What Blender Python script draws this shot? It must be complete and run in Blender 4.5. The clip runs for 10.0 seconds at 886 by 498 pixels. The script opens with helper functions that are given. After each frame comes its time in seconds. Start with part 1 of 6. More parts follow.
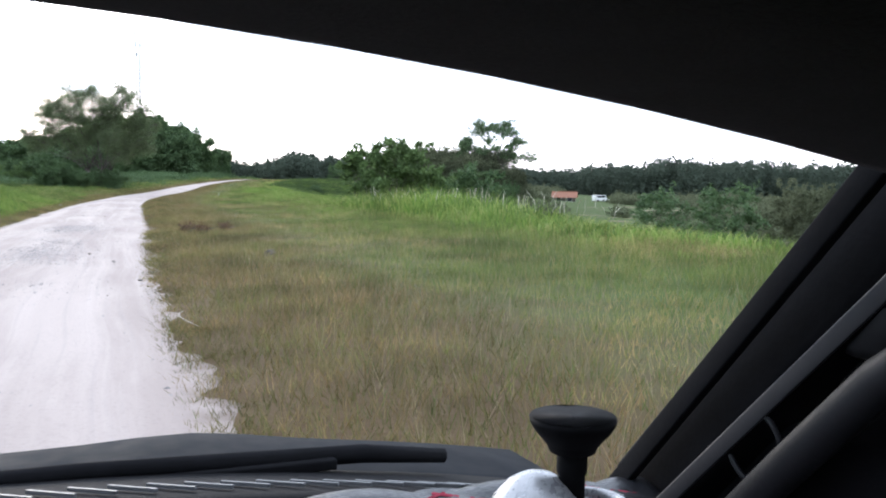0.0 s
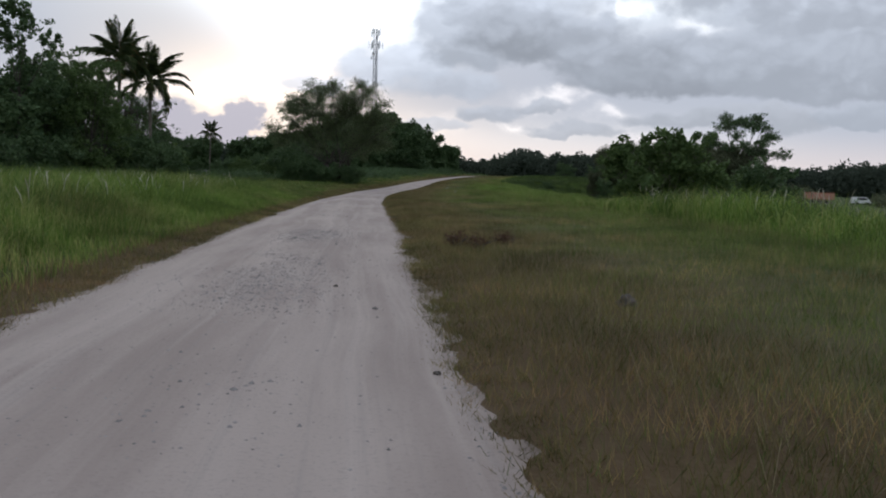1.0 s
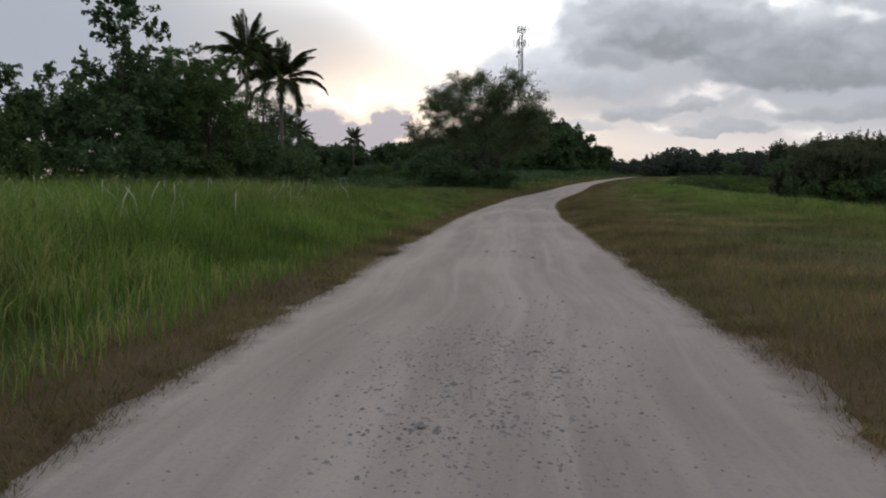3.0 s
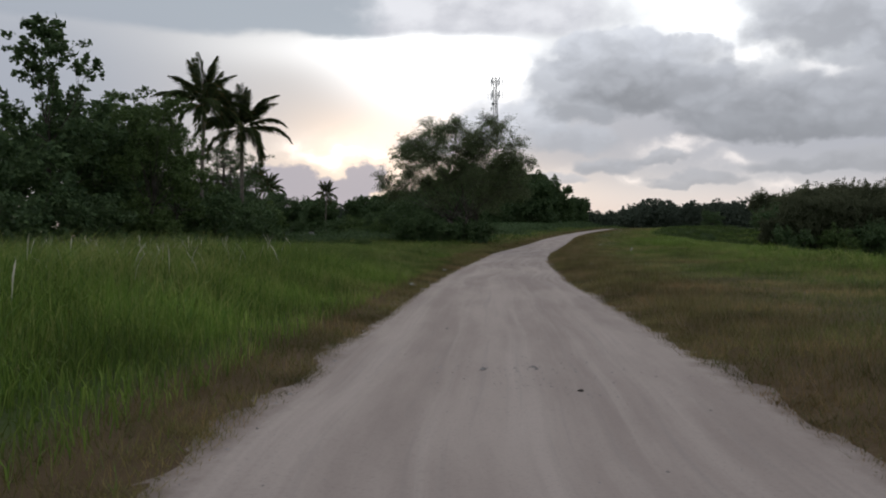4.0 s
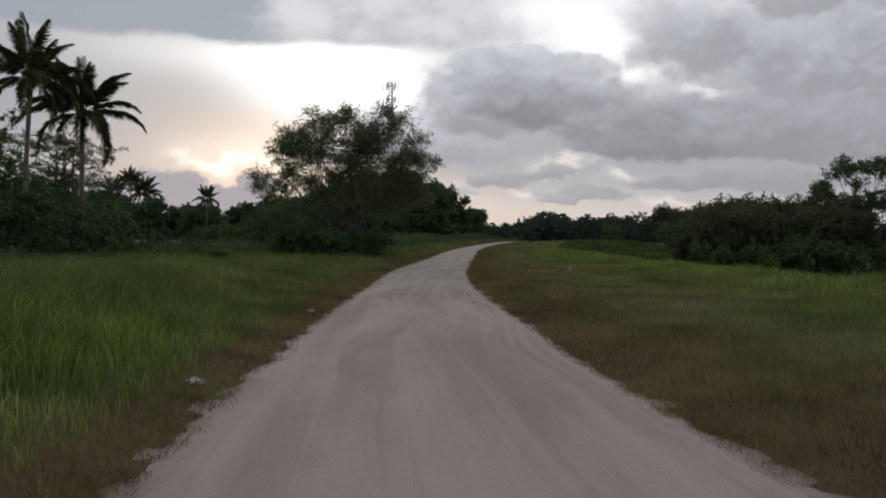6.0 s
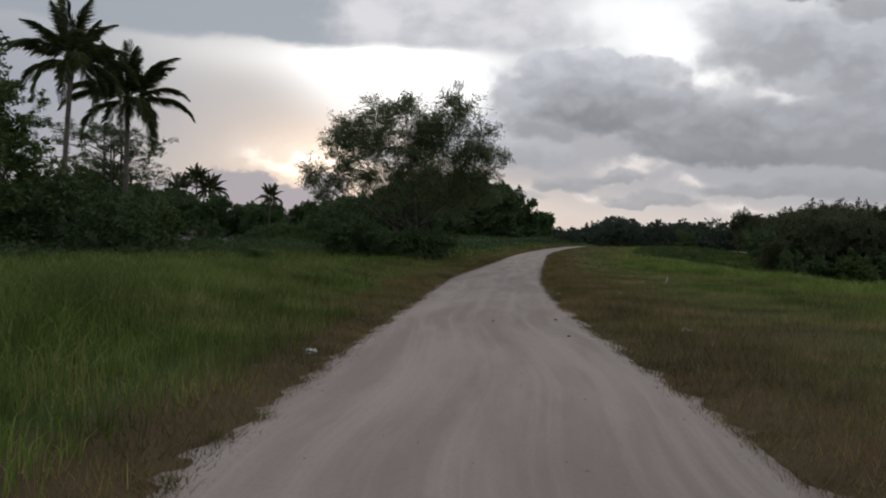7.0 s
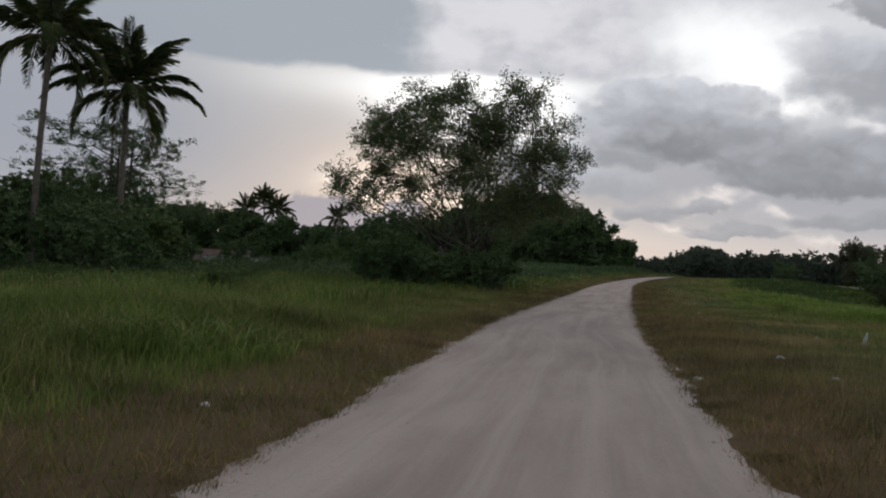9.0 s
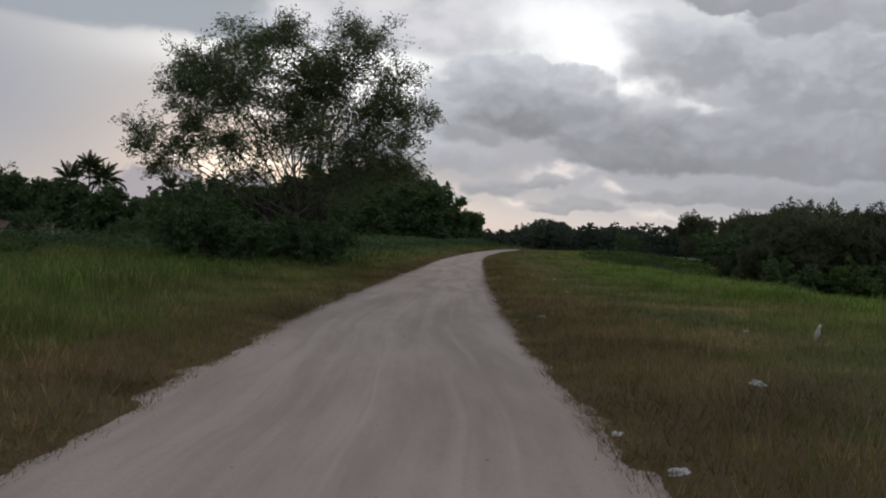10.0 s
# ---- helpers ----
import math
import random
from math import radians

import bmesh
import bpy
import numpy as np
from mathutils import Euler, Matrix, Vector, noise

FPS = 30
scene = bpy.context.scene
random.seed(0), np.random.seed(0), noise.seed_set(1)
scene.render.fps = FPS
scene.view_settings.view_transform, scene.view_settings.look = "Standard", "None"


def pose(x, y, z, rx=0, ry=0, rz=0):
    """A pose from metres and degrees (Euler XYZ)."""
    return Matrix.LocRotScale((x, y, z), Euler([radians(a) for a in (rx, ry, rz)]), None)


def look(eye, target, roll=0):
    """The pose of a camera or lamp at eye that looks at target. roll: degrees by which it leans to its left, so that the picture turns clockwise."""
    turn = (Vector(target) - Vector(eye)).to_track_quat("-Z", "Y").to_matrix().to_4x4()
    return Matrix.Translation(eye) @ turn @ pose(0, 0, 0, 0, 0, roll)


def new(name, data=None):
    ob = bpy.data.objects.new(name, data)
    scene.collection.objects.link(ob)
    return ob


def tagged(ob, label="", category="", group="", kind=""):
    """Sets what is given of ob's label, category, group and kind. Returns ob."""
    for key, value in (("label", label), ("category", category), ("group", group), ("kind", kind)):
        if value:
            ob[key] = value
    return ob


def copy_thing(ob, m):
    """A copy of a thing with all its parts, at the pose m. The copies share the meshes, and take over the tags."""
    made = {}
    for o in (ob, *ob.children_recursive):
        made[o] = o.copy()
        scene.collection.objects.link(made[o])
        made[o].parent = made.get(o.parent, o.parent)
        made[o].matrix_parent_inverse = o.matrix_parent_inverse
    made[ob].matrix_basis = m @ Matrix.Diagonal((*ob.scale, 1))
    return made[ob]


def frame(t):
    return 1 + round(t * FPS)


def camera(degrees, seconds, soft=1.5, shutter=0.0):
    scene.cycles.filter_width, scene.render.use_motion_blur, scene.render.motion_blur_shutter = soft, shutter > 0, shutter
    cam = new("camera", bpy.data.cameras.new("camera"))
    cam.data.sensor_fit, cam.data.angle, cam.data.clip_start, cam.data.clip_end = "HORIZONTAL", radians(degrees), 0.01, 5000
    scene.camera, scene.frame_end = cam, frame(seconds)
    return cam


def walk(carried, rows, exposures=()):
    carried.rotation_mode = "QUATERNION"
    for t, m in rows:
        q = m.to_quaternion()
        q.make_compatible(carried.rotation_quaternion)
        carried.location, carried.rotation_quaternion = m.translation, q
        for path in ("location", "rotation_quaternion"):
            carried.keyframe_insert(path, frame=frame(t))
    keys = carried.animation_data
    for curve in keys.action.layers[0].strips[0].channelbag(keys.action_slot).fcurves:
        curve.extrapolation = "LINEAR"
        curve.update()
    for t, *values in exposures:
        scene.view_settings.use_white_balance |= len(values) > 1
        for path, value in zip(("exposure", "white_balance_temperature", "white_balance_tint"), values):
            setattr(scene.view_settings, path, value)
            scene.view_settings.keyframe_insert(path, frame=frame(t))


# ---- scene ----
cam = camera(54.07, 10.0, soft=2.0)
# seconds, x, y, z, pitch, roll, yaw
PATH = [
    (0.0, 0.000, 0.000, 1.260, -4.15, -0.85, -9.85),
    (0.5, -0.707, 3.047, 1.238, -4.44, -1.40, -0.52),
    (1.0, -1.452, 6.077, 1.238, -4.62, -1.50, 4.67),
    (1.5, -2.156, 9.107, 1.257, -4.72, -1.73, 8.47),
    (2.0, -2.917, 12.145, 1.234, -4.95, -1.44, 11.07),
    (2.5, -3.726, 15.276, 1.204, -5.06, -1.02, 12.80),
    (2.7, -4.045, 16.561, 1.197, -4.94, -0.75, 13.56),
    (3.8, -5.712, 23.791, 1.205, -1.91, 0.40, 13.85),
    (4.0, -5.994, 25.111, 1.215, -0.97, 0.43, 12.47),
    (4.5, -6.662, 28.377, 1.248, 0.78, 0.59, 8.91),
    (5.0, -7.265, 31.425, 1.260, 0.54, 0.60, 6.86),
    (5.2, -7.479, 32.626, 1.262, 0.08, 0.55, 6.24),
    (6.3, -8.464, 39.199, 1.258, -0.26, -0.56, 5.42),
    (6.5, -8.624, 40.410, 1.258, -0.18, -0.60, 6.50),
    (7.0, -9.020, 43.493, 1.260, -0.13, -1.53, 9.66),
    (7.5, -9.382, 46.695, 1.283, 0.19, -2.23, 12.52),
    (8.0, -9.713, 49.988, 1.279, 0.64, -2.73, 15.21),
    (8.5, -9.997, 53.313, 1.257, 1.26, -2.92, 15.75),
    (9.0, -10.242, 56.564, 1.240, 1.46, -2.74, 14.76),
    (9.5, -10.534, 59.801, 1.235, 1.18, -2.42, 11.79),
    (10.0, -10.856, 63.060, 1.243, 0.16, -2.39, 4.79),
]
walk(cam, [(t, pose(x, y, z, 90 + p, r, w)) for t, x, y, z, p, r, w in PATH],
     exposures=((0.0, 2.1, 5650, 8), (0.3, 1.4, 5800, 8), (0.5, 0.85, 6000, 8), (0.8, 0.38, 5900, 8), (1.2, 0.2, 5950, 8), (2.5, 0.12, 6200, 8), (4.5, 0.0, 6420, 9), (5.0, -0.19, 6520, 8.2), (5.2, -0.14, 6480, 8.8), (6.5, -0.13, 6420, 9.5), (10.0, -0.12, 6420, 9.5)))

# ---------------------------------------------------------------- light
SUN_AZ, SUN_EL = -21.0, 7.0      # degrees right of +y, degrees up: low behind cloud


class Nodes:
    """Short hand for shader nodes."""

    def __init__(self, tree):
        self.t = tree
        tree.nodes.clear()

    def add(self, kind, **props):
        n = self.t.nodes.new(kind)
        for k, v in props.items():
            if k == "operation":
                n.operation = v
            elif k == "blend":
                n.data_type, n.blend_type = "RGBA", v
            elif k == "noise_dimensions":
                n.noise_dimensions = v
        return n

    def put(self, socket, v):
        if isinstance(v, bpy.types.NodeSocket):
            self.t.links.new(v, socket)
        else:
            socket.default_value = v

    def math(self, op, a, b=0.0, c=0.0):
        n = self.add("ShaderNodeMath", operation=op)
        for i, v in enumerate((a, b, c)):
            self.put(n.inputs[i], v)
        return n.outputs[0]

    def vmath(self, op, a, b=(0, 0, 0)):
        n = self.add("ShaderNodeVectorMath", operation=op)
        self.put(n.inputs[0], a)
        self.put(n.inputs[1], b)
        return n.outputs[0]

    def noise(self, vec, scale, detail=4.0, rough=0.55, distort=0.0):
        n = self.add("ShaderNodeTexNoise")
        self.put(n.inputs["Vector"], vec)
        n.inputs["Scale"].default_value = scale
        n.inputs["Detail"].default_value = detail
        n.inputs["Roughness"].default_value = rough
        n.inputs["Distortion"].default_value = distort
        return n.outputs["Fac"]

    def voronoi(self, vec, scale, out="Distance"):
        n = self.add("ShaderNodeTexVoronoi")
        self.put(n.inputs["Vector"], vec)
        n.inputs["Scale"].default_value = scale
        return n.outputs[out]

    def step(self, v, lo, hi, a=0.0, b=1.0):
        n = self.add("ShaderNodeMapRange")
        n.interpolation_type = "SMOOTHSTEP"
        self.put(n.inputs[0], v)
        for i, x in zip((1, 2, 3, 4), (lo, hi, a, b)):
            n.inputs[i].default_value = x
        return n.outputs[0]

    def mix(self, f, a, b, blend="MIX"):
        n = self.add("ShaderNodeMix", blend=blend)
        self.put(n.inputs[0], f)
        self.put(n.inputs[6], a if isinstance(a, bpy.types.NodeSocket) else (*a, 1))
        self.put(n.inputs[7], b if isinstance(b, bpy.types.NodeSocket) else (*b, 1))
        return n.outputs[2]

    def xyz(self, v):
        n = self.add("ShaderNodeSeparateXYZ")
        self.put(n.inputs[0], v)
        return n.outputs

    def vec(self, x, y, z):
        n = self.add("ShaderNodeCombineXYZ")
        for i, v in enumerate((x, y, z)):
            self.put(n.inputs[i], v)
        return n.outputs[0]


def build_world():
    world = bpy.data.worlds.new("evening_sky")
    scene.world = world
    world.use_nodes = True
    n = Nodes(world.node_tree)
    way = n.add("ShaderNodeTexCoord").outputs["Generated"]
    x, y, z = n.xyz(way)
    az = n.math("MULTIPLY", n.math("ARCTAN2", x, y), 57.29578)
    el = n.math("MULTIPLY", n.math("ARCSINE", z), 57.29578)

    def field(scale, detail, seed, shift=(0.0, 0.0), tall=2.0, rough=0.56):
        a = n.math("MULTIPLY_ADD", az, 0.1, shift[0])
        e = n.math("MULTIPLY_ADD", el, 0.1 * tall, shift[1])
        return n.math("SUBTRACT", n.noise(n.vec(a, e, seed), scale, detail, rough), 0.5)

    # billowed coordinates, so that no cloud has a clean outline
    raz = n.math("MULTIPLY_ADD", field(2.4, 8, 0.0, tall=1.3), 7.0, az)
    rel = n.math("MULTIPLY_ADD", field(2.4, 8, 5.3, tall=1.3), 4.6, el)

    def blob(a, e, sa, se, sharp=1.0, soft=False, tilt=0.0):
        u = n.math("SUBTRACT", az if soft else raz, a)
        v = n.math("SUBTRACT", el if soft else rel, e)
        if tilt:
            v = n.math("MULTIPLY_ADD", u, -tilt, v)
        u, v = n.math("DIVIDE", u, sa), n.math("DIVIDE", v, se)
        d = n.math("ADD", n.math("MULTIPLY", u, u), n.math("MULTIPLY", v, v))
        return n.math("POWER", 2.71828, n.math("MULTIPLY", n.math("POWER", d, sharp), -1.0))

    def total(*items):
        s = 0.0
        for w, m in items:
            s = n.math("MULTIPLY_ADD", m, w, s)
        return s

    def plus(col, light, amount):
        return n.mix(1.0, col, n.vmath("MULTIPLY", light, n.vec(amount, amount, amount)), "ADD")

    # clear air behind the clouds
    sky = n.add("ShaderNodeTexSky")
    sky.sky_type, sky.sun_disc = "NISHITA", False
    sky.sun_elevation, sky.sun_rotation = radians(SUN_EL), radians(SUN_AZ)
    clear = n.vmath("MULTIPLY", sky.outputs[0], (0.10, 0.10, 0.10))

    # thin high haze: pink at the horizon, lavender, then grey
    haze = n.mix(n.step(el, 0.5, 4.0), (0.66, 0.57, 0.55), (0.44, 0.445, 0.495))
    haze = n.mix(n.step(el, 6.0, 13.0), haze, (0.55, 0.56, 0.59))
    col = n.mix(0.95, clear, haze)

    # light coming through it
    white = n.mix(n.step(el, 3.5, 7.0), (1.0, 0.86, 0.66), (1.0, 0.985, 0.955))
    col = plus(col, white, total(
        (0.95, blob(-11.5, 10.6, 7.6, 2.9, 1.5, True, -0.06)),
        (0.30, blob(-20.0, 12.0, 8.0, 1.3, 1.0, True)),
        (0.14, blob(-18.6, 5.3, 4.6, 1.2)),
        (0.48, blob(-19.0, 4.9, 2.8, 0.36, 1.2)),
        (0.14, blob(-14.5, 6.4, 4.0, 2.6, 1.0, True)),
        (0.55, blob(3.2, 14.2, 6.2, 3.4, 1.3, False, -0.25)),
        (0.30, blob(16.0, 16.5, 9.0, 3.0)),
        (0.16, blob(3.0, 2.4, 12.0, 1.6, 1.0, True)),
    ))
    col = plus(col, (1.0, 0.66, 0.36), total((0.50, blob(-16.5, 5.9, 6.0, 2.5, 1.0, True)), (0.20, blob(-8.0, 3.2, 6.0, 1.5, 1.0, True))))

    # small heaps low in the light
    low = n.step(total((1.0, blob(-21.8, 2.6, 3.0, 1.6, 1.4)), (0.9, blob(-18.2, 2.7, 2.0, 1.5, 1.4)), (0.8, blob(-25.5, 2.0, 4.0, 2.4, 1.4))), 0.35, 0.6)
    col = n.mix(n.math("MULTIPLY", low, 0.9), col, (0.44, 0.405, 0.445))

    # the flat grey sheet above
    wob = n.math("MULTIPLY_ADD", field(1.1, 5, 2.2), 2.2, el)
    fibre = n.step(n.math("MULTIPLY_ADD", n.step(el, 12.6, 14.4), 0.22, field(2.6, 6, 8.1, tall=1.7)), -0.10, 0.34)
    sheet = n.mix(n.step(n.math("MULTIPLY_ADD", field(1.6, 6, 3.3, tall=1.4), 9.0, az), -18.8, -15.8), (0.40, 0.435, 0.48), n.mix(fibre, (0.55, 0.55, 0.59), (0.80, 0.79, 0.82)))
    edge = n.math("MULTIPLY", n.step(wob, 12.55, 13.25), n.step(raz, -4.5, 0.5, 1.0, 0.0))
    col = n.mix(n.math("MULTIPLY", edge, 0.95), col, sheet)
    col = n.mix(n.math("MULTIPLY", blob(-40.5, 9.0, 11.5, 6.0, 1.4, True), 0.9), col, (0.385, 0.405, 0.46))

    # glow between the clouds low over the horizon
    col = plus(col, (1.0, 0.84, 0.70), total(
        (0.40, blob(2.3, 5.35, 1.5, 0.45)), (0.36, blob(5.8, 4.15, 1.4, 0.45)), (0.26, blob(-0.4, 3.7, 1.2, 0.28)), (0.26, blob(1.6, 3.4, 1.4, 0.28)), (0.24, blob(9.0, 2.8, 1.8, 0.3)),
        (0.30, blob(10.9, 9.6, 1.6, 0.5)), (0.25, blob(6.2, 11.2, 1.8, 0.5)), (0.22, blob(-7.5, 3.0, 3.0, 0.5))))

    # heaped clouds: each with a lit top and a flat grey base
    paz = n.math("MULTIPLY_ADD", field(4.2, 6, 1.3, tall=1.3, rough=0.5), 3.0, n.math("MULTIPLY_ADD", field(1.5, 2, 9.3, tall=1.3), 3.0, az))
    pel = n.math("MULTIPLY_ADD", field(4.2, 6, 6.9, tall=1.3, rough=0.5), 1.9, n.math("MULTIPLY_ADD", field(1.5, 2, 4.1, tall=1.3), 1.6, el))
    mottle = n.math("ADD", n.math("MULTIPLY", field(2.4, 5, 4.7, tall=1.5, rough=0.5), 1.35), n.math("MULTIPLY", field(7.0, 5, 3.9, tall=1.5, rough=0.55), 0.75))
    heap = n.voronoi(n.vec(n.math("MULTIPLY", paz, 0.42), n.math("MULTIPLY", pel, 0.66), 1.7), 1.0)
    small = n.voronoi(n.vec(n.math("MULTIPLY", paz, 1.05), n.math("MULTIPLY", pel, 1.5), 4.2), 1.0)
    relief = n.math("MULTIPLY_ADD", n.math("SUBTRACT", 0.42, heap), 1.05, n.math("MULTIPLY", n.math("SUBTRACT", 0.42, small), 0.60))
    tint = (0.99, 1.01, 1.085)

    def puff(col, a, e, sa, se, light, dark, soft=0.24, solid=0.94, warm=0.0):
        u = n.math("DIVIDE", n.math("SUBTRACT", paz, a), sa)
        v = n.math("DIVIDE", n.math("SUBTRACT", pel, e), se)
        w = n.math("MAXIMUM", v, n.math("MULTIPLY", v, -1.35))
        d = n.math("MULTIPLY_ADD", n.math("SUBTRACT", mottle, n.math("MULTIPLY", relief, 0.8)), 0.62, n.math("ADD", n.math("MULTIPLY", u, u), n.math("MULTIPLY", w, w)))
        m = n.step(d, 1.0 - soft, 1.0 + soft, solid, 0.0)
        k = n.step(n.math("ADD", n.math("ADD", v, relief), n.math("MULTIPLY", mottle, 1.2)), -0.75, 1.05)
        t = (tint[0] + warm, tint[1], tint[2] - warm)
        return n.mix(m, col, n.mix(k, tuple(dark * q for q in t), tuple(light * q for q in t)))

    for spec in (
            # upper right
            (20.0, 15.5, 6.5, 2.6, 0.52, 0.40), (14.0, 16.4, 5.2, 1.4, 0.44, 0.36), (11.8, 12.5, 5.6, 2.3, 0.60, 0.40, 0.5), (8.2, 14.0, 2.4, 1.2, 0.62, 0.47, 0.7, 0.75), (18.5, 11.0, 6.5, 3.2, 0.56, 0.38),
            (29.0, 11.0, 9.0, 5.0, 0.55, 0.38), (42.0, 10.0, 12.0, 5.0, 0.52, 0.38),
            # head of the great cloud
            (-13.0, 6.0, 2.6, 0.9, 0.68, 0.58, 0.5, 0.7), (-8.0, 7.2, 3.6, 1.9, 0.68, 0.54, 0.5, 0.85),
            (-4.9, 9.9, 2.8, 2.1, 0.60, 0.50, 0.6), (-1.2, 11.0, 4.2, 2.3, 0.66, 0.44), (2.8, 10.5, 3.4, 2.0, 0.60, 0.40),
            # its dark belly
            (-3.0, 7.7, 2.8, 1.3, 0.48, 0.37, 0.5), (0.5, 8.9, 4.2, 1.9, 0.44, 0.275, 0.5), (5.0, 9.2, 2.6, 1.5, 0.50, 0.36, 0.5), (12.0, 7.9, 5.5, 2.3, 0.48, 0.35, 0.5), (6.6, 7.5, 4.6, 1.9, 0.44, 0.31, 0.5),
            (9.0, 6.3, 5.6, 1.1, 0.37, 0.29, 0.5), (19.0, 6.9, 7.0, 2.6, 0.46, 0.34), (30.0, 7.0, 9.0, 3.0, 0.46, 0.34),
            # low bars
            (-4.2, 5.8, 3.4, 0.95, 0.53, 0.43, 0.6, 0.8), (-1.8, 4.2, 2.7, 0.72, 0.48, 0.39, 0.5, 0.9, 0.02), (2.0, 4.55, 2.2, 0.62, 0.48, 0.385, 0.5, 0.9, 0.02), (3.9, 3.2, 3.2, 0.48, 0.46, 0.40, 0.5, 0.85, 0.03),
            (10.0, 4.0, 3.2, 0.8, 0.46, 0.38, 0.5, 0.9, 0.02), (15.0, 4.0, 5.0, 1.0, 0.46, 0.38, 0.5, 0.9, 0.02), (24.0, 4.2, 7.0, 1.2, 0.46, 0.38), (-5.6, 3.3, 2.6, 0.45, 0.52, 0.46, 0.6, 0.7, 0.03)):
        col = puff(col, *spec)
    col = plus(col, (1.0, 0.97, 0.92), total((0.22, blob(10.9, 9.7, 1.7, 0.40)), (0.16, blob(6.2, 11.2, 2.0, 0.45)), (0.20, blob(4.5, 12.6, 2.2, 0.7)), (0.10, blob(-1.5, 12.8, 2.6, 0.4))))

    # the rest of the overcast overhead and behind
    puff = n.noise(way, 2.4, 7, 0.6)
    over = n.mix(n.step(puff, 0.38, 0.64), (0.31, 0.325, 0.355), (0.47, 0.48, 0.505))
    col = n.mix(n.step(el, 17.0, 30.0), col, over)

    bg = n.add("ShaderNodeBackground")
    n.put(bg.inputs["Color"], col)
    bg.inputs["Strength"].default_value = 1.0
    o = n.add("ShaderNodeOutputWorld")
    n.t.links.new(bg.outputs[0], o.inputs[0])
    world.cycles.sampling_method = "MANUAL"
    world.cycles.sample_map_resolution = 512


build_world()
sun_data = bpy.data.lights.new("sun", "SUN")
sun_data.energy, sun_data.angle, sun_data.color = 0.5, radians(20), (1.0, 0.86, 0.72)
sun = new("sun", sun_data)
_a, _e = radians(SUN_AZ), radians(SUN_EL + 5)
sun.matrix_world = look((0, 0, 60), (-60 * math.sin(_a) * math.cos(_e), -60 * math.cos(_a) * math.cos(_e), 60 - 60 * math.sin(_e)))

# ---------------------------------------------------------------- materials


def material(name, make):
    m = bpy.data.materials.new(name)
    m.use_nodes = True
    n = Nodes(m.node_tree)
    p = n.add("ShaderNodeBsdfPrincipled")
    o = n.add("ShaderNodeOutputMaterial")
    n.t.links.new(p.outputs[0], o.inputs[0])
    make(n, p)
    return m


def bump(n, p, height, strength, distance):
    b = n.add("ShaderNodeBump")
    n.put(b.inputs["Height"], height)
    b.inputs["Strength"].default_value, b.inputs["Distance"].default_value = strength, distance
    n.t.links.new(b.outputs[0], p.inputs["Normal"])


def obj(n):
    return n.add("ShaderNodeTexCoord").outputs["Object"]


def plain(name, colour, rough=0.6, metal=0.0, vary=0.15, scale=6.0, relief=0.0, spec=0.5):
    """A surface with mottling at two scales."""
    def make(n, p):
        v = obj(n)
        a, b = n.noise(v, scale, 4), n.noise(v, scale * 9, 3)
        f = n.math("MULTIPLY_ADD", b, 0.4, n.math("MULTIPLY", a, 0.6))
        lo, hi = [c * (1 - vary) for c in colour], [min(1, c * (1 + vary)) for c in colour]
        n.put(p.inputs["Base Color"], n.mix(n.step(f, 0.3, 0.7), lo, hi))
        n.put(p.inputs["Roughness"], n.step(b, 0.2, 0.8, rough - 0.08, min(1, rough + 0.08)))
        p.inputs["Metallic"].default_value = metal
        p.inputs["Specular IOR Level"].default_value = spec
        if relief:
            bump(n, p, b, 0.6, relief)
    return material(name, make)


def foliage(name, dark, light, dry=None, gloss=0.6, through_light=0.25, sheen=0.18):
    """Leaves: the hue varies leaf by leaf and in patches."""
    def make(n, p):
        g = n.add("ShaderNodeNewGeometry")
        r = g.outputs["Random Per Island"]
        patch = n.noise(g.outputs["Position"], 0.6, 3)
        col = n.mix(n.math("MULTIPLY_ADD", patch, 0.7, n.math("MULTIPLY_ADD", r, 0.6, -0.18)), dark, light)
        if dry:
            col = n.mix(n.step(r, 0.86, 0.97), col, dry)
        n.put(p.inputs["Base Color"], col)
        p.inputs["Roughness"].default_value = gloss
        p.inputs["Specular IOR Level"].default_value = sheen
        t = n.add("ShaderNodeBsdfTranslucent")
        n.put(t.inputs[0], col)
        m = n.add("ShaderNodeMixShader")
        m.inputs[0].default_value = through_light
        n.t.links.new(p.outputs[0], m.inputs[1])
        n.t.links.new(t.outputs[0], m.inputs[2])
        o = [q for q in n.t.nodes if q.type == "OUTPUT_MATERIAL"][0]
        n.t.links.new(m.outputs[0], o.inputs[0])
    return material(name, make)


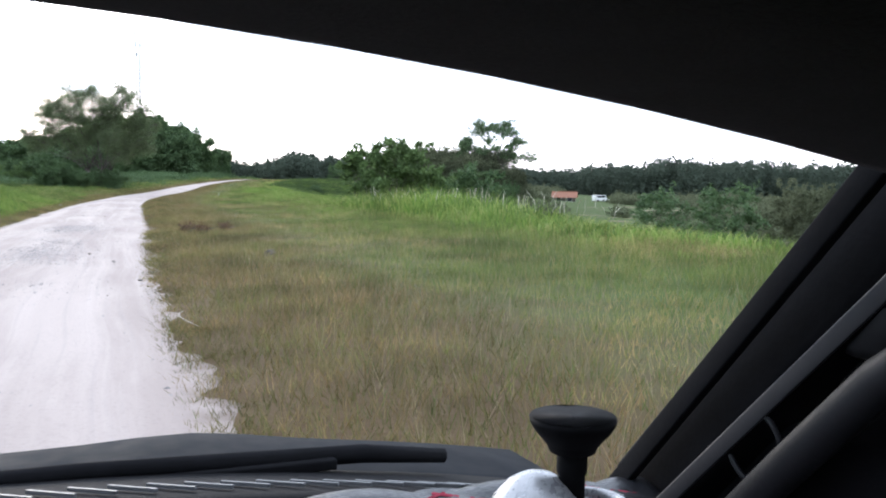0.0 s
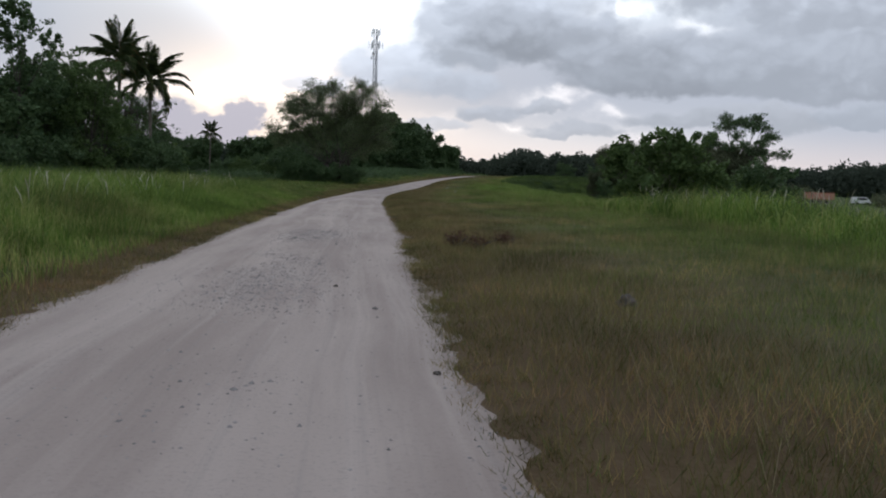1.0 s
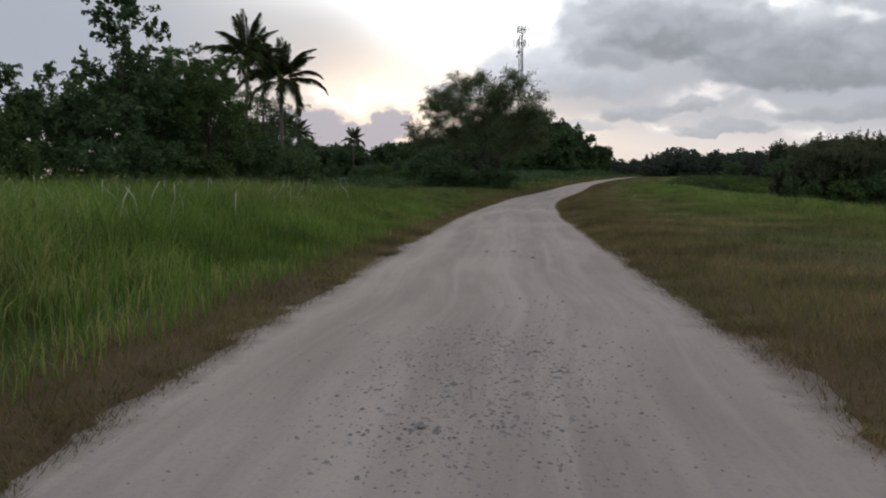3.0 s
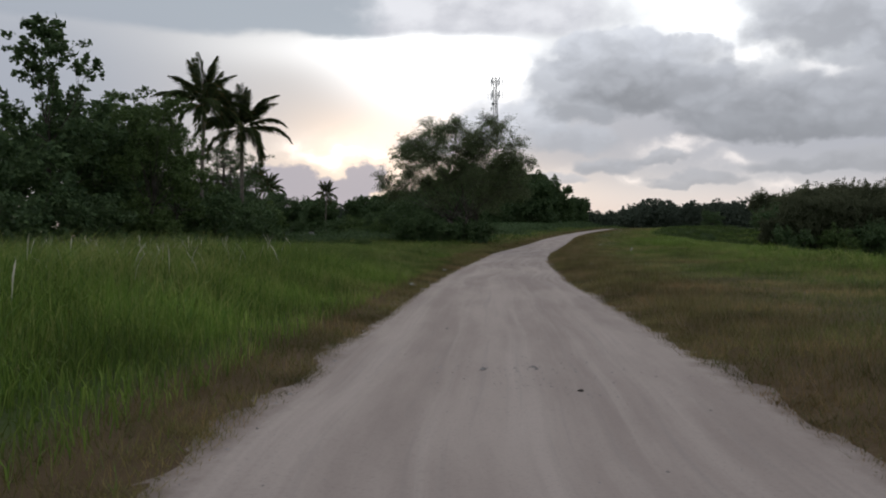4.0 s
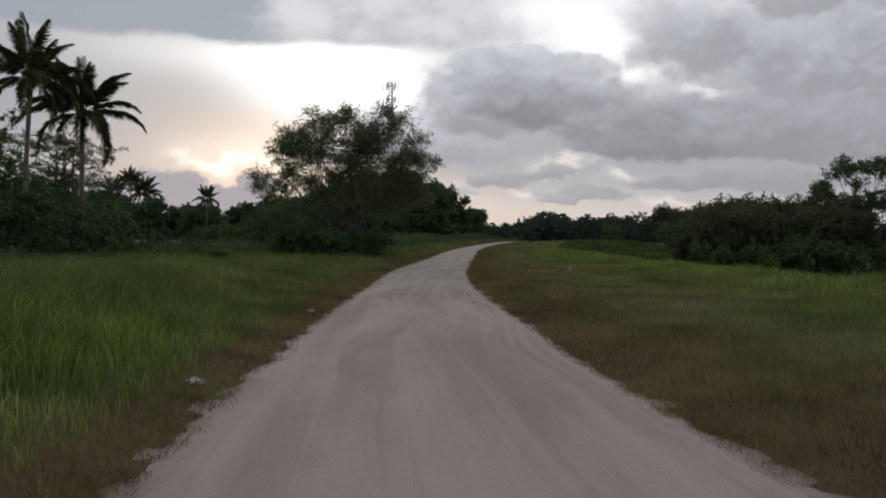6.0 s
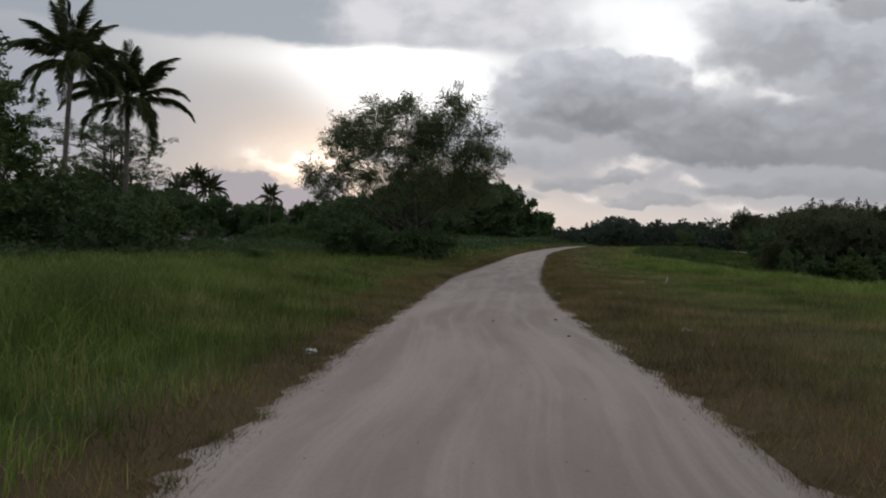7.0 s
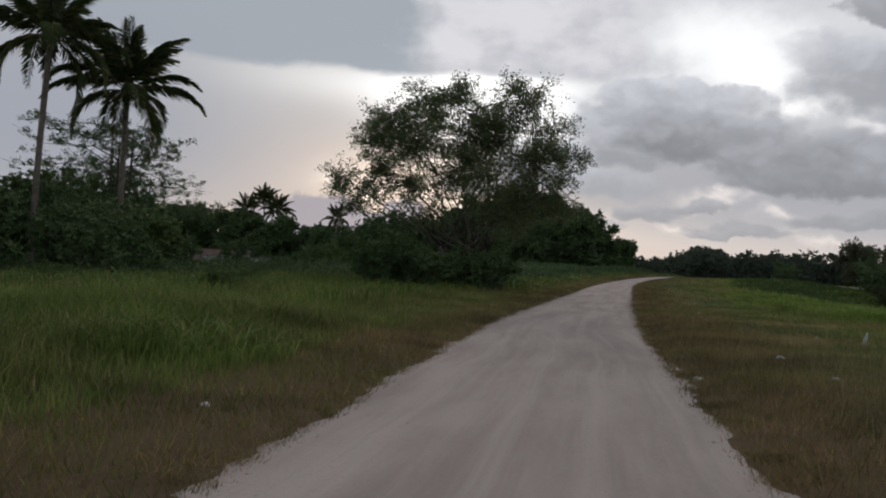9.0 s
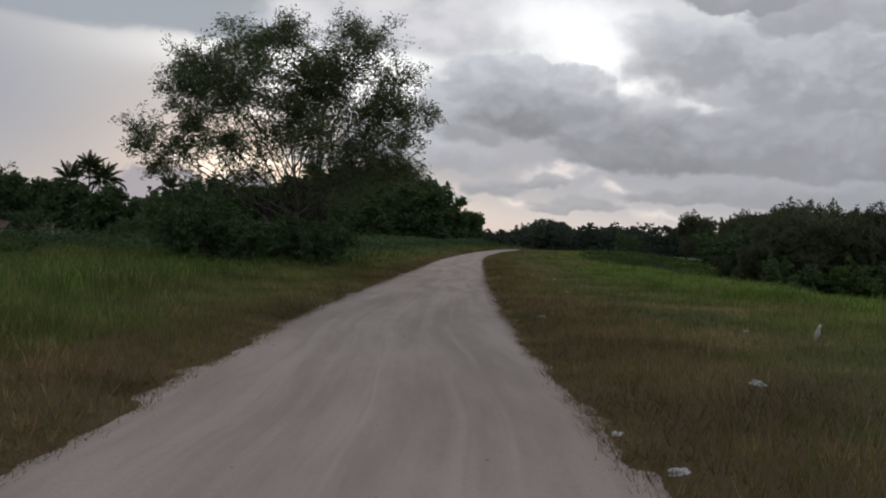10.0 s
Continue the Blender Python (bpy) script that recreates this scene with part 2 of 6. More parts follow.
def grass_zone(name, cols, through_light=0.25):
    """Grass blades in four hues: two greens and two dry ones, in patches metres wide."""
    def make(n, p):
        g = n.add("ShaderNodeNewGeometry")
        r, pos = g.outputs["Random Per Island"], g.outputs["Position"]
        big = n.noise(pos, 0.16, 4, 0.6)
        mid = n.noise(pos, 0.9, 3, 0.6)
        green = n.mix(r, cols[0], cols[1])
        dry = n.mix(r, cols[2], cols[3])
        f = n.math("MULTIPLY_ADD", big, 1.1, n.math("MULTIPLY_ADD", mid, 0.7, n.math("MULTIPLY", r, 0.35)))
        col = n.mix(n.step(f, 1.02, 1.40), green, dry)
        tone = n.step(n.math("MULTIPLY_ADD", n.noise(pos, 0.45, 4, 0.6), 0.7, n.math("MULTIPLY", n.noise(pos, 2.4, 2), 0.3)), 0.36, 0.64, 0.55, 1.35)
        col = n.vmath("MULTIPLY", col, n.vec(tone, tone, tone))
        n.put(p.inputs["Base Color"], col)
        p.inputs["Roughness"].default_value = 0.65
        p.inputs["Specular IOR Level"].default_value = 0.25
        t = n.add("ShaderNodeBsdfTranslucent")
        n.put(t.inputs[0], col)
        m = n.add("ShaderNodeMixShader")
        m.inputs[0].default_value = through_light
        n.t.links.new(p.outputs[0], m.inputs[1])
        n.t.links.new(t.outputs[0], m.inputs[2])
        o = [q for q in n.t.nodes if q.type == "OUTPUT_MATERIAL"][0]
        n.t.links.new(m.outputs[0], o.inputs[0])
    return material(name, make)


def make_road(n, p):
    """Pale crushed limestone: wheel tracks, loose gravel, dust, damp hollows."""
    uv = n.add("ShaderNodeUVMap").outputs[0]
    u, v, _ = n.xyz(uv)
    pos = obj(n)
    wander = n.math("MULTIPLY_ADD", n.noise(n.vec(0.0, v, 0.0), 0.08, 2), 1.2, u)
    streak = n.noise(n.vec(n.math("MULTIPLY", wander, 3.2), n.math("MULTIPLY", v, 0.05), 0.0), 1.0, 5, 0.6)
    fine_streak = n.noise(n.vec(n.math("MULTIPLY", wander, 11.0), n.math("MULTIPLY", v, 0.16), 3.0), 1.0, 4, 0.6)
    patch = n.noise(n.vec(n.math("MULTIPLY", wander, 1.1), n.math("MULTIPLY", v, 0.16), 7.0), 1.0, 5, 0.6)
    grain = n.noise(pos, 38.0, 3, 0.7)
    col = n.mix(n.step(patch, 0.34, 0.68), (0.350, 0.288, 0.262), (0.468, 0.395, 0.360))
    col = n.mix(n.math("MULTIPLY", n.step(streak, 0.46, 0.70), 0.45), col, (0.56, 0.482, 0.445))
    col = n.mix(n.math("MULTIPLY", n.step(fine_streak, 0.52, 0.72), 0.30), col, (0.31, 0.275, 0.262))
    col = n.mix(n.math("MULTIPLY", n.step(grain, 0.5, 0.75), 0.30), col, (0.20, 0.18, 0.175))
    # gravel worn bare along the middle
    mid = n.step(n.math("ABSOLUTE", n.math("SUBTRACT", wander, 0.35)), 0.25, 1.2, 1.0, 0.0)
    bare = n.math("MULTIPLY", mid, n.step(n.noise(pos, 0.22, 3), 0.47, 0.60))
    cell = n.voronoi(n.vmath("ADD", pos, n.vmath("MULTIPLY", n.vec(grain, patch, streak), (0.25, 0.25, 0.0))), 19.0)
    stone = n.step(cell, 0.22, 0.42, 1.0, 0.0)
    col = n.mix(n.math("MULTIPLY", bare, n.math("MULTIPLY", stone, n.step(grain, 0.35, 0.7, 0.0, 0.22))), col, (0.125, 0.12, 0.12))
    # soil washed in at the sides
    side = n.step(n.math("ADD", n.math("ABSOLUTE", u), n.math("MULTIPLY", n.noise(pos, 2.6, 5, 0.65), 0.7)), 1.95, 2.35)
    col = n.mix(n.math("MULTIPLY", side, 0.75), col, (0.15, 0.112, 0.088))
    n.put(p.inputs["Base Color"], col)
    p.inputs["Roughness"].default_value = 0.9
    p.inputs["Specular IOR Level"].default_value = 0.2
    h = n.math("MULTIPLY_ADD", grain, 0.4, n.math("MULTIPLY", fine_streak, 0.4))
    bump(n, p, h, 0.7, 0.02)


def make_soil(n, p):
    """Soil and thatch under the grass: brown by the road, green further off, sandy in the low ground."""
    a = n.add("ShaderNodeAttribute")
    a.attribute_name = "lat"
    lat = a.outputs["Fac"]
    pos = obj(n)
    b1, b2, b3 = n.noise(pos, 0.13, 5, 0.6), n.noise(pos, 1.4, 5, 0.62), n.noise(pos, 16.0, 3, 0.65)
    brown = n.mix(b2, (0.076, 0.053, 0.031), (0.150, 0.104, 0.058))
    green = n.mix(b2, (0.045, 0.068, 0.022), (0.095, 0.130, 0.040))
    rag = n.math("MULTIPLY_ADD", b1, 9.0, n.math("MULTIPLY_ADD", b2, 4.0, lat))
    col = n.mix(n.step(rag, 7.5, 13.0), brown, green)
    col = n.mix(n.math("MULTIPLY", n.step(b3, 0.5, 0.75), 0.4), col, (0.14, 0.115, 0.068))
    _, _, z = n.xyz(n.add("ShaderNodeNewGeometry").outputs["Position"])
    low = n.math("MULTIPLY", n.step(z, -2.9, -2.1, 1.0, 0.0), n.step(b1, 0.52, 0.64))
    col = n.mix(low, col, (0.25, 0.19, 0.145))
    n.put(p.inputs["Base Color"], col)
    p.inputs["Roughness"].default_value = 0.95
    p.inputs["Specular IOR Level"].default_value = 0.1
    bump(n, p, n.math("MULTIPLY_ADD", b3, 0.5, b2), 0.8, 0.06)


def make_bark(n, p):
    v = obj(n)
    x, y, z = n.xyz(v)
    long = n.noise(n.vec(n.math("MULTIPLY", x, 9.0), n.math("MULTIPLY", y, 9.0), n.math("MULTIPLY", z, 1.6)), 1.0, 5, 0.65)
    col = n.mix(n.step(long, 0.3, 0.7), (0.040, 0.033, 0.027), (0.115, 0.098, 0.082))
    col = n.mix(n.step(n.noise(v, 0.8, 3), 0.5, 0.7), col, (0.12, 0.13, 0.09))
    n.put(p.inputs["Base Color"], col)
    p.inputs["Roughness"].default_value = 0.92
    bump(n, p, long, 0.8, 0.03)


def make_water(n, p):
    p.inputs["Base Color"].default_value = (0.05, 0.06, 0.05, 1)
    p.inputs["Roughness"].default_value = 0.06
    p.inputs["IOR"].default_value = 1.33
    bump(n, p, n.noise(obj(n), 1.5, 4), 0.15, 0.02)


ROAD = material("pale_limestone_gravel", make_road)
SOIL = material("soil_and_thatch", make_soil)
BARK = material("bark", make_bark)
PALM_BARK = plain("palm_bark", (0.17, 0.145, 0.12), 0.9, vary=0.35, scale=3, relief=0.02)
WATER = material("pond_water", make_water)
STONE = plain("limestone", (0.30, 0.28, 0.27), 0.9, vary=0.4, scale=9, relief=0.01)
GRAVEL = plain("grey_gravel", (0.30, 0.275, 0.265), 0.9, vary=0.45, scale=5)
DARK_STONE = plain("dark_stone", (0.10, 0.085, 0.075), 0.9, vary=0.4, scale=9, relief=0.01)
LEAF = foliage("leaf_mid", (0.057, 0.099, 0.034), (0.167, 0.237, 0.081))
LEAF_DARK = foliage("leaf_dark", (0.050, 0.092, 0.042), (0.138, 0.200, 0.082), through_light=0.2)
LEAF_OLIVE = foliage("leaf_olive", (0.085, 0.120, 0.056), (0.205, 0.250, 0.125), through_light=0.5)
LEAF_BRIGHT = foliage("leaf_bright", (0.040, 0.070, 0.020), (0.110, 0.160, 0.048), through_light=0.3)
# Skyline leaves: distance haze put into the base colour as a grey pallor.
LEAF_FAR_HAZED = foliage("leaf_far_hazed", (0.066, 0.086, 0.064), (0.098, 0.118, 0.090), gloss=0.9, through_light=0.4, sheen=0.03)
# Low wood and thickets: hazy air painted in by greying and lightening the leaves.
LEAF_WOOD_HAZED = foliage("leaf_wood_hazed", (0.084, 0.098, 0.056), (0.150, 0.164, 0.098), gloss=0.8, through_light=0.4, sheen=0.06)
FROND = foliage("palm_leaf", (0.037, 0.059, 0.022), (0.116, 0.146, 0.056), (0.221, 0.170, 0.076), gloss=0.4)
VERGE_GRASS = grass_zone("verge_grass", ((0.100, 0.142, 0.036), (0.200, 0.240, 0.064), (0.232, 0.152, 0.070), (0.415, 0.295, 0.140)))
EDGE_GRASS = grass_zone("edge_grass", ((0.122, 0.120, 0.044), (0.225, 0.190, 0.072), (0.185, 0.110, 0.056), (0.310, 0.208, 0.106)))
TALL_GRASS = grass_zone("tall_grass", ((0.094, 0.172, 0.030), (0.240, 0.345, 0.066), (0.150, 0.200, 0.046), (0.350, 0.345, 0.125)), 0.35)
ROUGH_GRASS = grass_zone("rough_grass", ((0.085, 0.145, 0.030), (0.195, 0.270, 0.060), (0.150, 0.165, 0.050), (0.290, 0.265, 0.110)), 0.35)
STRAW = plain("dry_straw", (0.30, 0.245, 0.14), 0.8, vary=0.3)
PLUME = plain("grass_plume", (0.44, 0.42, 0.32), 0.9, vary=0.2)
LITTER = plain("white_plastic", (0.48, 0.48, 0.47), 0.45, vary=0.1, scale=14)
STEEL = plain("galvanised_steel", (0.20, 0.20, 0.21), 0.5, 0.7, vary=0.2)
PANEL = plain("antenna_panel", (0.55, 0.56, 0.57), 0.5, vary=0.1)
CONCRETE = plain("concrete", (0.36, 0.35, 0.33), 0.9, vary=0.25, scale=3, relief=0.005)
WHITE_PAINT = plain("white_paint", (0.72, 0.72, 0.70), 0.6, vary=0.08)
RUST_ROOF = plain("rusty_roof_sheet", (0.10, 0.065, 0.05), 0.75, 0.2, vary=0.4, scale=2, relief=0.01)
GREY_ROOF = plain("grey_roof_sheet", (0.17, 0.165, 0.16), 0.6, 0.3, vary=0.25, scale=2, relief=0.01)
PLASTER = plain("weathered_plaster", (0.16, 0.145, 0.125), 0.9, vary=0.25, scale=2)
GLASS_DARK = plain("dark_window", (0.03, 0.035, 0.04), 0.15, vary=0.2)
CAR_PAINT_WHITE = plain("white_car_paint", (0.75, 0.75, 0.75), 0.25, vary=0.04)
TYRE = plain("tyre_rubber", (0.025, 0.025, 0.026), 0.85, vary=0.25)
DIGGER = plain("orange_roof_paint", (0.26, 0.105, 0.055), 0.55, vary=0.25)

# ---------------------------------------------------------------- helpers for meshes


def arrays(name, verts, faces, mat, parent=None, smooth=False, label=""):
    """One mesh object from numpy arrays; faces is an (n, k) array."""
    verts, faces = np.asarray(verts, np.float32), np.asarray(faces, np.int32)
    me = bpy.data.meshes.new(name)
    me.vertices.add(len(verts))
    me.vertices.foreach_set("co", verts.ravel())
    k = faces.shape[1]
    me.loops.add(faces.size)
    me.loops.foreach_set("vertex_index", faces.ravel())
    me.polygons.add(len(faces))
    me.polygons.foreach_set("loop_start", np.arange(0, faces.size, k, dtype=np.int32))
    me.polygons.foreach_set("use_smooth", np.full(len(faces), smooth))
    me.update(calc_edges=True)
    me.materials.append(mat)
    ob = new(name, me)
    ob.parent = parent
    return tagged(ob, label)


def part(name, bm, mat, parent=None, label="", smooth=False):
    me = bpy.data.meshes.new(name)
    bm.normal_update()
    bm.to_mesh(me)
    bm.free()
    me.materials.append(mat)
    for f in me.polygons:
        f.use_smooth = smooth
    ob = new(name, me)
    ob.parent = parent
    return tagged(ob, label)


def box(bm, x0, y0, z0, x1, y1, z1, bevel=0.0, m=None):
    r = bmesh.ops.create_cube(bm, size=1, matrix=Matrix.Translation(((x0 + x1) / 2, (y0 + y1) / 2, (z0 + z1) / 2)) @ Matrix.Diagonal((x1 - x0, y1 - y0, z1 - z0, 1)))
    if bevel:
        es = list({e for v in r["verts"] for e in v.link_edges})
        g = bmesh.ops.bevel(bm, geom=es, offset=bevel, segments=2, profile=0.5, affect="EDGES")
        vs = list({v for f in g["faces"] for v in f.verts} | {v for v in r["verts"] if v.is_valid})
    else:
        vs = r["verts"]
    if m is not None:
        bmesh.ops.transform(bm, matrix=m, verts=vs)
    return vs


def tube(bm, pts, radii, sides=8, cap=True):
    """A tapering tube through points."""
    rings = []
    for i, q in enumerate(pts):
        a, b = Vector(pts[max(0, i - 1)]), Vector(pts[min(len(pts) - 1, i + 1)])
        d = (b - a).normalized()
        s = d.cross(Vector((0.31, 0.95, 0.07))).normalized()
        t = d.cross(s)
        rings.append([bm.verts.new(Vector(q) + (s * math.cos(2 * math.pi * k / sides) + t * math.sin(2 * math.pi * k / sides)) * radii[i]) for k in range(sides)])
    for r0, r1 in zip(rings, rings[1:]):
        for k in range(sides):
            bm.faces.new((r0[k], r0[(k + 1) % sides], r1[(k + 1) % sides], r1[k]))
    if cap:
        bm.faces.new(rings[0][::-1])
        bm.faces.new(rings[-1])


def empty(name, m, label, category, group="", kind=""):
    ob = new(name)
    ob.matrix_world = m
    return tagged(ob, label, category, group, kind)


rng = np.random.default_rng(7)

# ---------------------------------------------------------------- ground and road
KEY_Y = (-60, -20, 0, 7.4, 12, 16.8, 20.4, 26, 34, 39, 45.7, 54, 60, 67, 75, 81, 90, 100, 115, 125, 140, 158, 180, 205, 240, 300)
EDGE_R = (12, 4, 0.5, -0.95, -1.8, -2.6, -3.2, -3.95, -5.4, -6.2, -7.35, -8.5, -9.3, -10.0, -10.65, -11.0, -11.5, -12.0, -12.6, -13.1, -13.8, -13.9, -13.0, -10.5, 0, 30)
EDGE_L = (8.6, 0.6, -3.0, -4.45, -5.3, -6.25, -6.85, -7.86, -9.14, -9.88, -10.9, -11.94, -12.6, -13.4, -14.3, -14.9, -15.5, -16.1, -16.6, -17.0, -17.2, -17.0, -16.1, -13.8, -4, 26)
_fy = np.arange(-60, 300.1, 0.5)
_k = np.exp(-np.linspace(-2, 2, 17) ** 2)
_k /= _k.sum()


def _smooth(v):
    v = np.interp(_fy, KEY_Y, v)
    return np.convolve(np.pad(v, 8, mode="reflect", reflect_type="odd"), _k, "valid")


_fr, _fl = _smooth(EDGE_R), _smooth(EDGE_L)


def edges(y):
    """Left and right edge of the road at y."""
    return np.interp(y, _fy, _fl), np.interp(y, _fy, _fr)


def sstep(v, a, b):
    t = np.clip((v - a) / (b - a), 0, 1)
    return t * t * (3 - 2 * t)


def lateral(x, y):
    """How far outside the road's edge a place lies; negative on the road."""
    l, r = edges(y)
    return np.maximum(x - r, l - x)


def waves(x, y, s, seed):
    """Cheap smooth noise, about -1 to 1."""
    g = np.random.default_rng(seed)
    out = 0
    for i in range(6):
        a, ph, f = g.uniform(0, 6.28), g.uniform(0, 6.28), s * 1.6 ** i
        out = out + np.sin((x * math.cos(a) + y * math.sin(a)) * f + ph + 1.7 * np.sin((x * math.sin(a * 2) - y * math.cos(a)) * f * 0.53 + ph)) * 0.6 ** i
    return out / 2.3


def ground_z(x, y):
    x, y = np.asarray(x, float), np.asarray(y, float)
    l, r = edges(y)
    lat = np.maximum(x - r, l - x)
    right = x - r
    rise = 0.0042 * np.clip(y - 95, 0, 120) ** 1.3
    rise = rise * (1 - 0.8 * sstep(right, 25, 70)) * (1 - 0.6 * sstep(-right, 60, 120))
    drop = -3.2 * sstep(right, 9.8, 27) * (1 - 0.6 * sstep(y, 130, 230) * (1 - sstep(right, 60, 100)))
    dropl = -1.6 * sstep(l - x, 26, 46)
    z = rise + drop + dropl
    bank = 0.05 * sstep(lat, 0.0, 0.6) + 0.05 * sstep(lat, 0.3, 3.0)
    rough = waves(x, y, 0.35, 3) * 0.06 * sstep(lat, 0.5, 4) + (waves(x, y, 9.0, 4) * 0.014 + waves(x, y, 3.4, 6) * 0.012) * sstep(lat, -0.35, 0.1) * (1 - 0.6 * sstep(lat, 0.5, 1.5))
    return z + bank + rough - 0.10 * (1 - sstep(lat, -0.42, 0.0))


def road_z(x, y):
    l, r = edges(y)
    u = (x - (l + r) / 2) / ((r - l) / 2)
    rise = 0.0042 * np.clip(y - 95, 0, 120) ** 1.3
    ruts = -0.018 * (np.exp(-((u - 0.45) / 0.16) ** 2) + np.exp(-((u + 0.40) / 0.16) ** 2))
    return rise + 0.03 * (1 - u * u) + ruts + waves(x, y, 1.1, 8) * 0.012


def grid_faces(nu, nv):
    a = np.arange(nu * nv).reshape(nv, nu)
    return np.stack([a[:-1, :-1], a[:-1, 1:], a[1:, 1:], a[1:, :-1]], -1).reshape(-1, 4)


def spaced(*stretches):
    out = [stretches[0][0]]
    for a, b, s in stretches:
        n = max(1, int(round((b - a) / s)))
        out += list(np.linspace(a, b, n + 1)[1:])
    return np.array(out)


def build_ground():
    v = spaced((-3000, -600, 600), (-600, -60, 60), (-60, -4, 4), (-4, 78, 0.13), (78, 130, 0.4), (130, 260, 2.5), (260, 600, 20), (600, 4000, 400))
    half = spaced((-0.6, 0.6, 0.1), (0.6, 3, 0.2), (3, 24, 0.7), (24, 80, 4), (80, 300, 22), (300, 3200, 290))
    l, r = edges(v)
    left = l[:, None] - half[None, ::-1]
    right = r[:, None] + half[None, :]
    mid = l[:, None] + (r - l)[:, None] * np.linspace(0.25, 0.75, 3)[None]
    x = np.concatenate([left, mid, right], 1)
    y = np.repeat(v[:, None], x.shape[1], 1)
    z = ground_z(x, y)
    ob = arrays("ground", np.stack([x, y, z], -1).reshape(-1, 3), grid_faces(x.shape[1], len(v)), SOIL, smooth=True)
    at = ob.data.attributes.new("lat", "FLOAT", "POINT")
    lat = lateral(x, y)
    lat = lat + 6.0 * (x < l[:, None]) * sstep(lat, 0.5, 1.6) * (1 - sstep(y, 50, 64))
    at.data.foreach_set("value", lat.ravel().astype(np.float32))
    tagged(ob, "brown and green overgrown soil beside the dirt road", "ground", kind="structure")


def build_road():
    v = spaced((-40, -4, 2), (-4, 78, 0.2), (78, 260, 0.8))
    u = np.linspace(-1, 1, 41)
    l, r = edges(v)
    x = ((l + r) / 2)[:, None] + u[None] * ((r - l) / 2 + 0.50)[:, None]
    y = np.repeat(v[:, None], len(u), 1)
    z = road_z(x, y)
    f = grid_faces(len(u), len(v))
    ob = arrays("road", np.stack([x, y, z], -1).reshape(-1, 3), f, ROAD, smooth=True)
    uv = ob.data.uv_layers.new(name="UVMap")
    uu = (x - ((l + r) / 2)[:, None]).ravel()
    uvs = np.stack([uu, y.ravel()], -1)[f.ravel()]
    uv.data.foreach_set("uv", uvs.astype(np.float32).ravel())
    tagged(ob, "pale limestone gravel road with wheel tracks", "road", kind="structure")


build_ground()
build_road()

# ---------------------------------------------------------------- trees


def leaf_cards(centres, sizes, seed, droop=0.25, narrow=0.45):
    """Folded leaves (two triangles each along a midrib) at the given places."""
    g = np.random.default_rng(seed)
    n = len(centres)
    d = g.normal(size=(n, 3))
    d[:, 2] = d[:, 2] * 0.6 - droop
    d /= np.linalg.norm(d, axis=1, keepdims=True)
    s = np.cross(d, g.normal(size=(n, 3)))
    s /= np.linalg.norm(s, axis=1, keepdims=True) + 1e-9
    k = np.cross(d, s)
    L, w = sizes[:, None], sizes[:, None] * narrow
    a = centres - d * L * 0.5
    b = centres + s * w * 0.5 + k * w * 0.18
    c = centres + d * L * 0.5
    e = centres - s * w * 0.5 + k * w * 0.18
    verts = np.stack([a, b, c, e], 1).reshape(-1, 3)
    i = np.arange(n)[:, None] * 4
    return verts, np.concatenate([i + np.array([[0, 1, 2]]), i + np.array([[0, 2, 3]])])


def blob_points(blobs, density, seed, inner=0.3, fluff=0.10, twigs=16, rise=0.25):
    """Leaf places along thin twigs that spray out of ellipsoids (x, y, z, r[, squash[, weight]]), and the twigs' ends."""
    g = np.random.default_rng(seed)
    out, lines = [], []
    for b in blobs:
        x, y, z, r = b[:4]
        sq = b[4] if len(b) > 4 else 0.8
        wt = b[5] if len(b) > 5 else 1.0
        n = int(density * r ** 2 * wt)
        k = max(7, int(twigs * (0.5 + r * r * 0.5)))
        d = g.normal(size=(k, 3))
        d /= np.linalg.norm(d, axis=1, keepdims=True)
        d[:, 2] = d[:, 2] * sq + rise
        start = d * g.uniform(0.0, inner, (k, 1)) * r + g.normal(size=(k, 3)) * 0.12 * r
        end = start + d * r * g.uniform(0.55, 1.15, (k, 1))
        bend = g.normal(size=(k, 3)) * 0.10 * r
        pick = g.integers(0, k, n)
        t = g.uniform(0.12, 1.0, (n, 1)) ** 0.75
        p = start[pick] * (1 - t) + end[pick] * t + bend[pick] * (4 * t * (1 - t))
        p[:, 2] -= 0.16 * r * t[:, 0] ** 2
        p += np.clip(g.normal(size=(n, 3)), -2.2, 2.2) * (fluff * r * (1.15 - 0.6 * t) + 0.03)
        c = np.array([x, y, z])
        out.append(p + c)
        lines += [(c + start[q], c + (start[q] + end[q]) / 2 + bend[q], c + end[q] - np.array([0, 0, 0.14 * r])) for q in range(k)]
    return np.concatenate(out), lines


